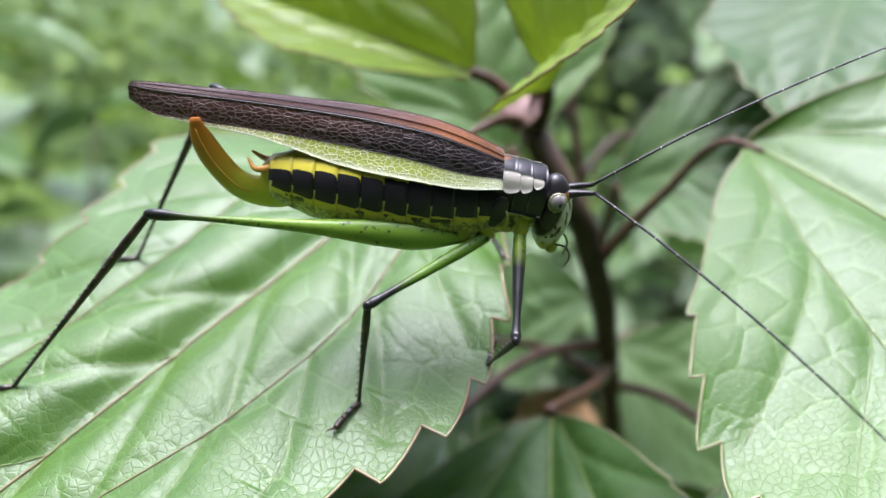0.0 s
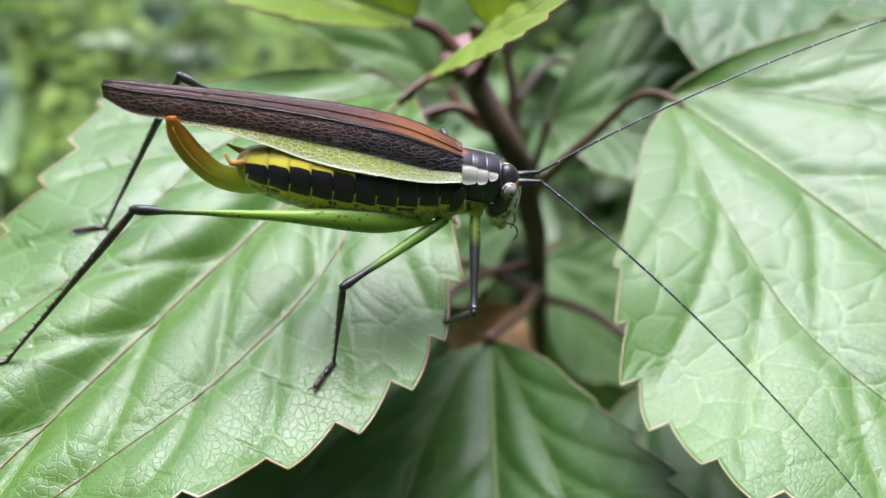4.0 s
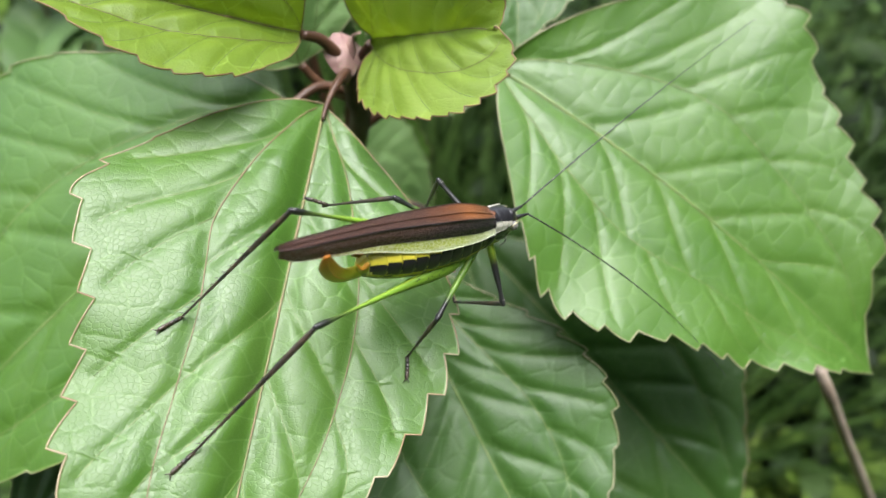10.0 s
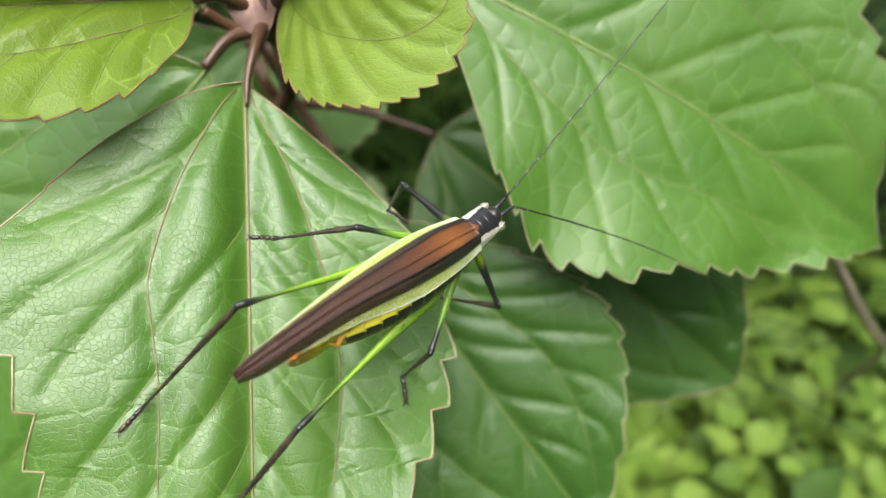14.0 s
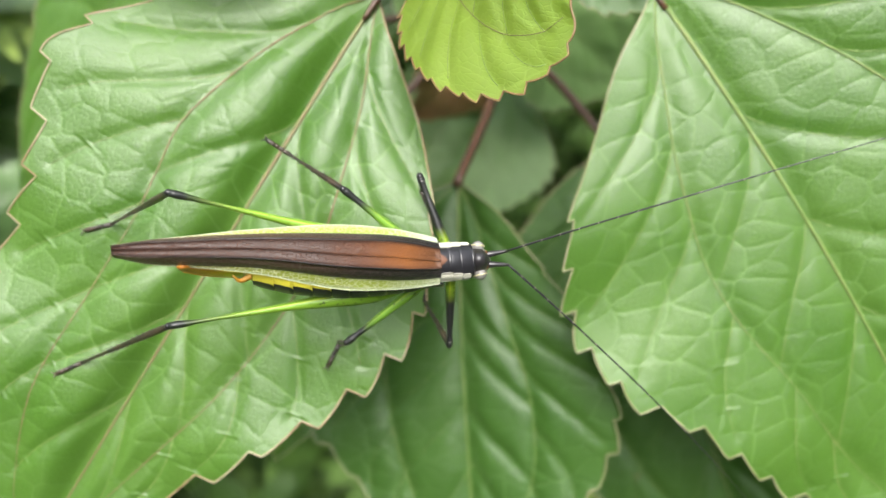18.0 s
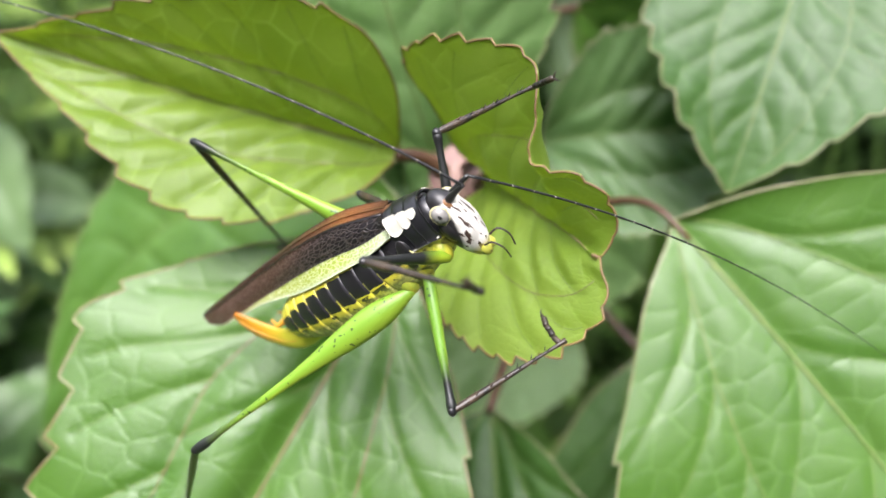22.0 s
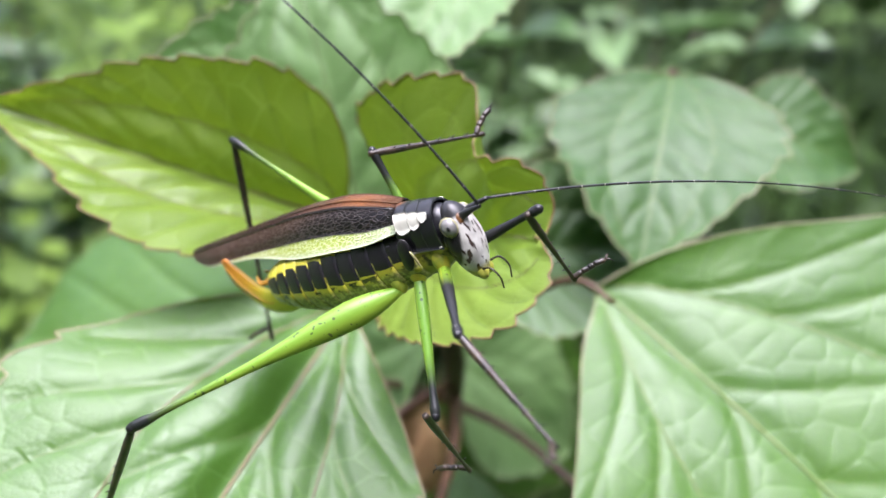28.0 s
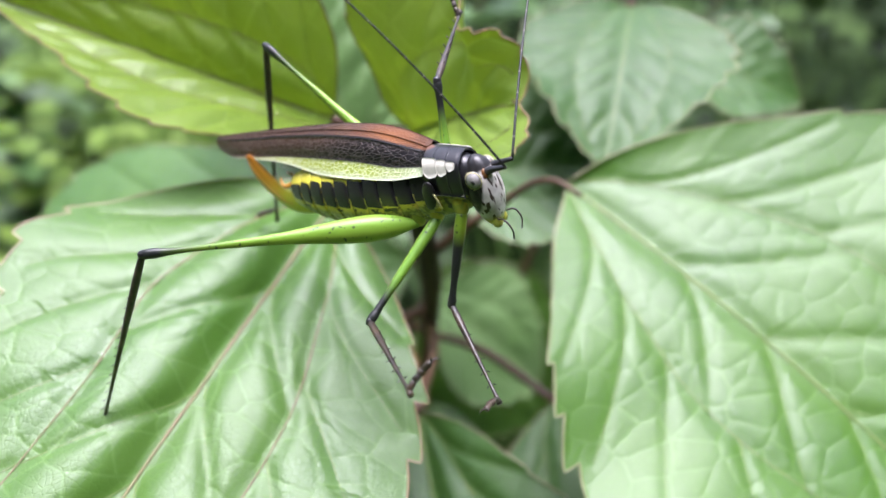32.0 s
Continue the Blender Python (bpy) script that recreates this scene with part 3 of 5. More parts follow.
put_leaf((33.0, 75.0, 482.8), (66.3, 5.8, 457.3), (-0.301, -0.429, 0.852), B_L, B_R, arch=2.5, lift=(2.6, 3.6), seed=2, quilt=0.23, nu=260, nv=64, teeth=15, tooth=1.8, bow=0.02, label="broad pale green leaf with coarse teeth")
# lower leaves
put_leaf((12.2, 68.0, 452.5), (7.5, 10.0, 432.5), (-0.44, -0.22, 0.87), WIDE, LATE, arch=2.0, lift=(1.0, 1.5), material=LEAF_SHADED, seed=3, label="green leaf with brown spots, darkened by painted shade")
put_leaf((42.8, 78.2, 436.6), (60.0, 2.0, 411.0), (-0.45, -0.28, 0.84), WIDE, WIDE, arch=3.0, lift=(1.0, 1.0), material=LEAF_SHADED, seed=4, label="older leaf with a browned margin, shade put into its green", margin=MARGIN)
E_UP = [(0, 0), (0.04, 0.15), (0.12, 0.29), (0.25, 0.35), (0.42, 0.33), (0.6, 0.26), (0.8, 0.13), (1, 0)]
E_LOW = [(0, 0), (0.05, 0.10), (0.15, 0.20), (0.30, 0.29), (0.47, 0.31), (0.62, 0.25), (0.8, 0.13), (1, 0)]
# young leaves at the shoot's top
put_leaf((3.5, 85.0, 488.5), (-34.0, 97.0, 500.0), (0.0, -0.6, 0.8), E_LOW, E_UP, arch=1.0, lift=(0.8, 0.5), halves=((-0.38, -0.88, -0.22), (0.30, 0.10, 0.95)), material=LEAF_YOUNG, vein=VEIN_RED, margin=MARGIN_RUST, teeth=10, tooth=0.8, seed=5, label="young folded leaf with a reddish margin")
# the upper half stands up, bitten out beside the tip; the lower one hangs
FOLD_LOW = [(6.5, 76.0, 486.5), (4.0, 69.0, 487.0), (5.5, 62.5, 489.5), (9.0, 58.0, 493.0), (13.0, 57.0, 496.6), (15.8, 59.0, 499.2)]
FOLD_UP = [(9.0, 83.0, 494.5), (5.6, 84.4, 503.4), (9.6, 79.6, 508.0), (14.2, 73.6, 509.2), (13.6, 70.6, 507.0), (13.0, 68.4, 504.8), (15.6, 66.2, 505.2), (17.9, 63.6, 502.8), (17.2, 62.4, 500.6)]
put_leaf((11.6, 80.6, 488.2), (15.9, 62.2, 499.9), (-0.65, 0.25, 0.72), rims=(FOLD_LOW, FOLD_UP), arch=0.4, lift=(-0.6, 0.8), quilt=0.34, material=LEAF_YOUNG, vein=VEIN_RED, margin=MARGIN_RUST, teeth=17, tooth=0.65, seed=6, nu=220, label="small young leaf folded along its midrib, bitten at its margin")
# leaves to the side and behind
put_leaf((4.0, 88.0, 475.0), (-66.0, 90.0, 419.0), (-0.55, -0.18, 0.80), WIDE, OVATE, arch=4.0, lift=(1, 1), material=LEAF, seed=7, label="large drooping leaf")
put_leaf((57.5, 104.2, 499.3), (41.0, 78.0, 482.0), (-0.35, -0.40, 0.85), WIDE, WIDE, arch=2.0, seed=8, quilt=0.2, material=LEAF_SHADED, teeth=9, label="pale green leaf hanging from a side shoot, dimmed by painted shade")
put_leaf((76.0, 112.0, 486.0), (100.0, 100.0, 482.0), (-0.2, -0.5, 0.85), WIDE, WIDE, seed=9, quilt=0.2, material=LEAF_SHADED, label="pale leaf of the side shoot, dimmed by painted shade")
put_leaf((30.0, 128.0, 512.0), (12.0, 101.0, 496.5), (-0.35, -0.75, 0.55), WIDE, OVATE, seed=10, nu=100, nv=22, material=LEAF_MINT_LIT, label="pale leaf hanging behind the shoot's top")
put_leaf((9.0, 94.0, 477.0), (1.0, 112.0, 512.0), (-0.1, -0.85, 0.5), WIDE, WIDE, seed=22, nu=100, nv=22, material=LEAF_MINT_LIT, label="pale upright leaf behind the shoot's top")
put_leaf((8.0, 122.0, 486.0), (-18.0, 112.0, 499.0), (-0.2, -0.7, 0.7), WIDE, WIDE, seed=11, nu=100, nv=22, material=LEAF_MINT_LIT, label="pale leaf behind the shoot's top")
put_leaf((26.0, 100.0, 470.0), (56.0, 92.0, 476.0), (-0.2, -0.6, 0.8), WIDE, WIDE, seed=12, material=LEAF_PALE, label="shaded leaf behind the stem")
put_leaf((4.0, 106.0, 440.0), (-56.0, 70.0, 403.0), (-0.5, -0.25, 0.83), OVATE, WIDE, seed=13, material=LEAF_SHADED, label="lower leaf with shade put into its green")


put_leaf((36.0, 113.0, 404.0), (11.0, 80.0, 397.0), (-0.1, -0.3, 0.95), WIDE, WIDE, seed=16, nu=90, nv=20, material=LEAF_MINT_LIT, label="pale leaf low on the shrub")
put_leaf((29.0, 117.0, 420.0), (12.0, 104.0, 407.0), (-0.2, -0.5, 0.8), WIDE, WIDE, seed=14, nu=80, nv=20, material=DRY, vein=TWIG, margin=DRY, lift=(3, -2), fold=(35, -20), tooth=1.4, label="withered brown leaf caught below the shoot")


put_leaf((0.0, 82.0, 440.0), (-22.0, 35.0, 420.0), (-0.35, -0.3, 0.88), OVATE, OVATE, seed=21, nu=110, nv=24, material=LEAF, label="green leaf low under the broad one")
put_leaf((33.0, 118.0, 432.0), (62.0, 108.0, 408.0), (-0.1, -0.45, 0.88), WIDE, WIDE, seed=17, nu=90, nv=20, material=LEAF_MINT_LIT, label="pale leaf low beside the stem")
put_leaf((26.0, 112.0, 446.0), (10.0, 126.0, 424.0), (-0.2, -0.55, 0.8), WIDE, WIDE, seed=18, nu=90, nv=20, material=LEAF_MINT_LIT, label="pale leaf low behind the stem")
put_leaf((40.0, 132.0, 428.0), (76.0, 120.0, 380.0), (-0.2, -0.6, 0.75), WIDE, OVATE, seed=19, nu=90, nv=20, material=LEAF, label="green leaf low behind the stem")
put_leaf((40.0, 128.0, 470.0), (60.0, 136.0, 446.0), (-0.1, -0.75, 0.65), WIDE, WIDE, seed=20, nu=90, nv=20, material=LEAF, label="green leaf behind the shoot")


def stalk(name, points, r0, r1, material, label="", parent=None, knots=()):
    p = bend(points, 28)
    r = np.linspace(r0, r1, len(p))
    s = np.linspace(0, 1, len(p))
    for k in knots:
        r = r + r0 * 0.35 * np.exp(-(((s - k) / 0.03) ** 2))
    o = np.zeros(3) if parent is None else SHRUB_BASE
    v, f, uv = tube(p - o, r, 10)
    return solid(name, v, f, material, parent, label, uv)


stem = stalk("stem", [(11.0, 84.0, 481.5), (14.7, 86.0, 476.0), (22.0, 94.0, 461.0), (28.5, 104.0, 438.0), (36.0, 120.0, 400.0), (48.0, 148.0, 260.0), (58.0, 172.0, -4.0)], 1.4, 2.8, STEM, "dark reddish brown stem", shrub, (0.02, 0.07))
stalk("petiole", [(11.0, 83.5, 482.0), (6.4, 79.6, 483.9), (3.2, 77.3, 482.9), (0.8, 74.9, 481.9)], 1.0, 0.22, PETIOLE, "", shrub)
stalk("petiole", [(22.5, 95.0, 459.0), (28.2, 85.5, 473.0), (32.6, 76.4, 482.2), (34.2, 72.6, 481.9)], 1.0, 0.3, PETIOLE, "", shrub)
stalk("petiole", [(29.0, 104.0, 436.0), (22.0, 86.0, 444.0), (12.2, 67.5, 452.6)], 0.95, 0.7, PETIOLE, "", shrub)
stalk("petiole", [(30.0, 108.0, 430.0), (36.0, 92.0, 437.0), (42.8, 78.0, 436.8)], 0.95, 0.7, PETIOLE, "", shrub)
stalk("petiole", [(9.5, 84.0, 484.0), (6.0, 85.0, 487.5), (3.3, 85.0, 488.6)], 1.0, 0.7, PETIOLE, "", shrub)
stalk("petiole", [(11.5, 83.5, 482.0), (12.2, 82.2, 485.5), (12.0, 80.8, 487.7)], 0.9, 0.7, PETIOLE, "", shrub)
stalk("petiole", [(15.0, 88.0, 474.0), (9.0, 89.0, 476.0), (4.0, 88.0, 475.0)], 0.95, 0.7, PETIOLE, "", shrub)
stalk("side_stem", [(28.0, 104.0, 440.0), (24.0, 116.0, 465.0), (23.0, 128.0, 490.0), (30.0, 128.0, 512.0)], 1.0, 0.7, PETIOLE, "", shrub)
stalk("petiole", [(23.3, 121.0, 475.0), (16.0, 122.0, 481.0), (8.0, 122.0, 486.0)], 0.7, 0.6, PETIOLE, "", shrub)
stalk("side_stem", [(39.0, 127.0, 365.0), (64.0, 126.0, 440.0), (64.0, 118.0, 480.0), (57.5, 104.2, 499.3)], 1.2, 0.7, PETIOLE, "", shrub)
stalk("petiole", [(64.5, 122.0, 465.0), (70.0, 118.0, 480.0), (76.0, 112.0, 486.0)], 0.8, 0.6, PETIOLE, "", shrub)
stalk("petiole", [(30.0, 107.0, 431.0), (16.0, 108.0, 438.0), (4.0, 106.0, 440.0)], 0.9, 0.7, PETIOLE, "", shrub)
stalk("petiole", [(28.0, 103.0, 441.0), (14.0, 94.0, 444.0), (0.0, 82.0, 440.0)], 0.9, 0.7, PETIOLE, "", shrub)
stalk("petiole", [(16.0, 89.0, 472.0), (12.0, 92.0, 473.5), (9.0, 94.0, 477.0)], 0.9, 0.7, PETIOLE, "", shrub)
stalk("petiole", [(31.0, 109.0, 426.0), (31.0, 115.0, 432.0), (33.0, 118.0, 432.0)], 0.9, 0.7, PETIOLE, "", shrub)
stalk("petiole", [(27.0, 102.0, 444.0), (27.0, 108.0, 448.0), (26.0, 112.0, 446.0)], 0.9, 0.7, PETIOLE, "", shrub)
stalk("petiole", [(33.0, 113.0, 416.0), (35.0, 124.0, 426.0), (40.0, 132.0, 428.0)], 0.9, 0.7, PETIOLE, "", shrub)
stalk("petiole", [(24.0, 117.0, 466.0), (32.0, 124.0, 472.0), (40.0, 128.0, 470.0)], 0.8, 0.6, PETIOLE, "", shrub)
stalk("petiole", [(26.0, 101.0, 447.0), (25.0, 102.0, 460.0), (26.0, 100.0, 470.0)], 0.8, 0.6, PETIOLE, "", shrub)
twig = bend([(79.0, 12.0, 440.0), (120.0, -12.0, 388.0), (180.0, -46.0, 314.0), (232.0, -76.0, 250.0), (330.0, -130.0, 8.0)], 40)
v, f, uv = tube(twig, np.linspace(1.1, 2.6, 40) * (1 + 0.12 * np.sin(np.arange(40) * 1.7)), 8)
tagged(solid("dead_twig", v, f, TWIG, None, "", uv), "bare pale dead twig leaning beside the shrub", "twig")
SCALE = [(0, 0.10), (0.15, 0.24), (0.35, 0.36), (0.55, 0.33), (0.75, 0.20), (0.9, 0.08), (1, 0)]
bud = put_leaf((10.4, 86.2, 487.2), (8.2, 80.2, 482.6), (-0.25, -0.75, 0.65), SCALE, SCALE, seed=31, nu=40, nv=12, material=BUD, vein=BUD, margin=BUD, tooth=0.0, quilt=0.25, arch=1.0, lift=(-0.9, -0.9), label="pinkish brown leaf bud scale")
bud.name = "bud_scale"
inner = put_leaf((10.8, 86.0, 484.6), (10.2, 82.0, 488.6), (0.1, -0.8, 0.6), SCALE, SCALE, seed=32, nu=40, nv=12, material=BUD, vein=BUD, margin=BUD, tooth=0.0, quilt=0.2, arch=0.8, lift=(0.8, 0.8))
inner.name = "bud_scale"


# ---- the insect ----
def two_tone(name, a, b, lo, hi, rough=0.42, bumpy=400, spec=0.5):
    """Colour a near the root of a limb (u = 0), b towards its end."""
    m = Mat(name)
    u = m.node("SeparateXYZ", i0=m.coord("UV")).outputs[0]
    n = m.noise(bumpy, 3.0)
    v = m.node("SeparateXYZ", i0=m.coord("UV")).outputs[1]
    f = m.math("ADD", u, m.math("MULTIPLY", m.math("SUBTRACT", n, 0.5), 0.12))
    spots = m.ramp(m.noise(2300.0, 1.0), [(0.67, (0, 0, 0)), (0.70, (1, 1, 1))])
    base = m.mix(m.ramp(m.math("ABSOLUTE", m.math("SUBTRACT", v, 0.5)), [(0.08, (1, 1, 1)), (0.3, (0, 0, 0))]), tuple(c * 0.85 for c in a), (a[0] * 1.6, a[1] * 1.15, a[2]))
    col = m.mix(m.math("MULTIPLY", spots, 0.8), base, (0.01, 0.02, 0.01))
    col = m.mix(m.ramp(f, [(lo, (0, 0, 0)), (hi, (1, 1, 1))]), col, b)
    return m.done(col, rough, m.bump(n, 0.25, 0.00005), spec=spec)


def mottled(name, a, b):
    m = Mat(name)
    n = m.noise(1300.0, 3.0)
    return m.done(m.ramp(n, [(0.50, a), (0.62, b)]), 0.35, m.bump(n, 0.3, 0.0001))


BLACK = plain("black_cuticle", (0.010, 0.010, 0.011), (0.024, 0.022, 0.022), 700, 0.28, 0.3, 0.00005)
DARKLEG = plain("dark_leg", (0.012, 0.011, 0.010), (0.065, 0.045, 0.028), 900, 0.35, 0.3, 0.00005)
WHITE = plain("white_patch", (0.60, 0.58, 0.48), (0.74, 0.72, 0.62), 600, 0.4)
YELLOW = plain("yellow_cuticle", (0.42, 0.36, 0.03), (0.55, 0.50, 0.06), 500, 0.4)
MOTTLE = mottled("thorax_mottled", (0.42, 0.42, 0.06), (0.05, 0.05, 0.018))
SOCKET = plain("antenna_socket", (0.14, 0.06, 0.015), (0.22, 0.10, 0.03), 700, 0.4)
CREAM = plain("cream_cuticle", (0.50, 0.46, 0.20), (0.62, 0.58, 0.32), 700, 0.4)
COXA = mottled("coxa_yellow", (0.46, 0.44, 0.04), (0.30, 0.36, 0.04))
EYE = plain("eye_grey", (0.17, 0.165, 0.15), (0.30, 0.29, 0.27), 1500, 0.2)
ORANGE = plain("cercus_orange", (0.55, 0.25, 0.02), (0.65, 0.36, 0.05), 500, 0.35)
FEMUR_HIND = two_tone("hind_femur_green", (0.19, 0.36, 0.028), (0.012, 0.015, 0.012), 0.66, 0.94)
FEMUR_MID = two_tone("mid_femur_green", (0.14, 0.30, 0.025), (0.012, 0.014, 0.012), 0.55, 0.8)
FEMUR_FRONT = two_tone("front_femur_black", (0.20, 0.34, 0.02), (0.012, 0.013, 0.012), 0.12, 0.35)


def sickle_material():
    m = Mat("ovipositor")
    u = m.node("SeparateXYZ", i0=m.coord("UV")).outputs[0]
    n = m.noise(300.0, 3.0)
    col = m.ramp(m.math("ADD", u, m.math("MULTIPLY", m.math("SUBTRACT", n, 0.5), 0.2)), [(0.05, (0.58, 0.60, 0.05)), (0.42, (0.56, 0.54, 0.04)), (0.68, (0.56, 0.30, 0.022)), (1.0, (0.38, 0.14, 0.015))])
    return m.done(col, 0.3, m.bump(n, 0.15, 0.0001))


def belly_material(name, half):
    """The abdomen: yellow back, a rounded black plate on each flank of a ring, mottled olive below. UV: along, round from the top."""
    m = Mat(name)
    s = m.node("SeparateXYZ", i0=m.coord("UV"))
    u, v = s.outputs[0], s.outputs[1]
    n, n2 = m.noise(1400.0, 3.0), m.noise(3400.0, 3.0)
    wob = m.math("MULTIPLY", m.math("SUBTRACT", n, 0.5), 0.8)
    down = m.math("ABSOLUTE", m.math("SUBTRACT", v, 0.5))
    a = m.math("POWER", m.math("ABSOLUTE", m.math("DIVIDE", m.math("SUBTRACT", u, 0.54), half)), 7.0)
    b = m.math("POWER", m.math("ABSOLUTE", m.math("DIVIDE", m.math("SUBTRACT", down, m.math("ADD", 0.303, m.math("MULTIPLY", m.math("SUBTRACT", u, 0.5), 0.012))), 0.062)), 4.0)
    plate = m.math("LESS_THAN", m.math("ADD", m.math("ADD", a, b), wob), 0.95)
    low = m.ramp(m.math("ADD", down, m.math("MULTIPLY", wob, 0.04)), [(0.195, (1, 1, 1)), (0.225, (0, 0, 0))])
    dots = m.ramp(n2, [(0.43, (0, 0, 0)), (0.53, (1, 1, 1))])
    blots = m.ramp(n, [(0.54, (0, 0, 0)), (0.58, (1, 1, 1))])
    under = m.mix(m.math("MULTIPLY", dots, 0.62), (0.48, 0.48, 0.14), (0.05, 0.055, 0.02))
    fringe = m.mix(m.math("MULTIPLY", m.math("LESS_THAN", down, 0.235), blots), (0.60, 0.54, 0.05), (0.04, 0.04, 0.016))
    col = m.mix(low, fringe, under)
    col = m.mix(plate, col, (0.014, 0.013, 0.015))
    seam = m.math("LESS_THAN", m.math("ABSOLUTE", m.math("ADD", m.math("SUBTRACT", u, 0.93), m.math("MULTIPLY", m.math("SUBTRACT", down, 0.25), 0.9))), m.math("ADD", 0.055, m.math("MULTIPLY", wob, 0.10)))
    hook = m.math("MULTIPLY", seam, m.math("MULTIPLY", m.math("GREATER_THAN", down, m.math("ADD", 0.180, m.math("MULTIPLY", wob, 0.08))), m.math("LESS_THAN", down, 0.285)))
    col = m.mix(hook, col, (0.56, 0.53, 0.13))
    return m.done(col, 0.36, m.bump(n2, 0.25, 0.00006))


def wing_material(name, kind):
    m = Mat(name)
    s = m.node("SeparateXYZ", i0=m.coord("UV"))
    u, v = s.outputs[0], s.outputs[1]
    warp = m.node("TexNoise", Vector=m.coord(), Scale=900.0, Detail=2.0)
    sway = m.node("VectorMath", i0=warp.outputs[1], i1=(0.0004, 0.0004, 0.0004))
    sway.operation = "MULTIPLY"
    bent = m.node("VectorMath", i0=m.coord(), i1=sway.outputs[0])
    stretch = m.node("Mapping", Vector=bent.outputs[0])
    stretch.inputs["Scale"].default_value = ({"costal": 0.7, "lateral": 0.40, "dorsal": 0.55}[kind], 1, 1)
    vor = m.node("TexVoronoi", Vector=stretch.outputs[0], Scale={"costal": 3400.0, "lateral": 4000.0, "dorsal": 5200.0}[kind])
    vor.feature = "DISTANCE_TO_EDGE"
    net = m.ramp(vor.outputs[0], [(0.02, (1, 1, 1)), (0.10 if kind != "costal" else 0.10, (0, 0, 0))])
    n = m.noise(260.0, 3.0)
    uu = m.math("ADD", u, m.math("MULTIPLY", m.math("SUBTRACT", n, 0.5), 0.2))
    if kind == "dorsal":
        col = m.ramp(uu, [(0.0, (0.095, 0.038, 0.014)), (0.10, (0.18, 0.064, 0.015)), (0.24, (0.085, 0.030, 0.010)), (0.42, (0.036, 0.015, 0.008)), (1.0, (0.036, 0.016, 0.010))])
        dark = m.ramp(m.math("ADD", v, m.math("MULTIPLY", m.math("SUBTRACT", n, 0.5), 0.5)), [(0.72, (0, 0, 0)), (1.0, (0.75, 0.75, 0.75))])
        col = m.mix(dark, col, (0.030, 0.017, 0.013))
        col = m.mix(m.math("MULTIPLY", net, 0.16), col, (0.20, 0.09, 0.05))
    elif kind == "lateral":
        top = m.math("ADD", uu, m.math("MULTIPLY", m.math("SUBTRACT", 0.5, v), 0.30))
        col = m.ramp(top, [(0.10, (0.012, 0.011, 0.012)), (0.30, (0.022, 0.016, 0.015)), (0.52, (0.055, 0.027, 0.018)), (1.0, (0.085, 0.042, 0.028))])
        col = m.mix(m.math("MULTIPLY", net, m.math("ADD", m.math("MULTIPLY", u, 0.65), 0.12)), col, (0.20, 0.14, 0.115))
    else:
        cell = m.ramp(uu, [(0.0, (0.40, 0.46, 0.30)), (0.18, (0.30, 0.38, 0.055)), (0.50, (0.29, 0.35, 0.05)), (0.85, (0.24, 0.23, 0.09))])
        col = m.mix(m.math("MULTIPLY", net, 0.75), cell, (0.58, 0.62, 0.40))
        col = m.mix(m.ramp(v, [(0.60, (0, 0, 0)), (0.95, (0.6, 0.6, 0.6))]), col, (0.40, 0.44, 0.34))
    nrm = m.bump(net, 0.7, 0.00008)
    return m.done(col, 0.40 if kind != "costal" else 0.45, nrm, spec=0.32)


def shell(sections, along_u, thick=0.09):
    """A thin sheet through cross sections (each a list of points), with thickness. UV: along, across."""
    g = np.asarray(sections, float)
    nu, nc = g.shape[:2]
    nrm = np.cross(np.gradient(g, axis=0), np.gradient(g, axis=1))
    nrm /= np.linalg.norm(nrm, axis=2)[..., None] + 1e-9
    top, low = g.reshape(-1, 3), (g - nrm * thick).reshape(-1, 3)
    quads = [[i * nc + j, i * nc + j + 1, (i + 1) * nc + j + 1, (i + 1) * nc + j] for i in range(nu - 1) for j in range(nc - 1)]
    n = len(top)
    rim = [i * nc for i in range(nu)] + [(nu - 1) * nc + j for j in range(1, nc)] + [i * nc + nc - 1 for i in range(nu - 2, -1, -1)] + [j for j in range(nc - 2, -1, -1)]
    faces = quads + [[x + n for x in q[::-1]] for q in quads] + [[a, a + n, b + n, b] for a, b in zip(rim[:-1], rim[1:])]
    uv = np.stack(np.broadcast_arrays(np.asarray(along_u)[:, None], np.linspace(0, 1, nc)[None]), -1).reshape(-1, 2)
    return np.concatenate([top, low]), faces, np.concatenate([uv, uv])


def blob(center, radii, n=14, m=18, squash=None):
    """A rounded body: an ellipsoid that squash(points) may reshape."""
    th, ph = np.linspace(0.05, np.pi - 0.05, n), np.linspace(0, 2 * np.pi, m, endpoint=False)
    p = np.stack([np.sin(th)[:, None] * np.cos(ph), np.sin(th)[:, None] * np.sin(ph), np.cos(th)[:, None] + 0 * ph], -1)
    if squash:
        p = squash(p)
    p = p * np.asarray(radii) + np.asarray(center)
    f = [[i * m + j, (i + 1) * m + j, (i + 1) * m + (j + 1) % m, i * m + (j + 1) % m] for i in range(n - 1) for j in range(m)]
    f += [list(range(m)), list(range((n - 1) * m, n * m))[::-1]]
    uv = np.stack(np.broadcast_arrays(th[:, None] / np.pi, ph[None] / 6.2832), -1).reshape(-1, 2)
    return p.reshape(-1, 3), f, uv


def limb(a, b, up=(0, 0, 1)):
    """The pose of a limb whose +X runs from a to b (millimetres, in the insect's space)."""
    a, b = Vector(a), Vector(b)
    x = (b - a).normalized()
    y = Vector(up).cross(x).normalized()
    z = x.cross(y)
    m = Matrix((x, y, z)).transposed().to_4x4()
    m.translation = a * MM
    return m


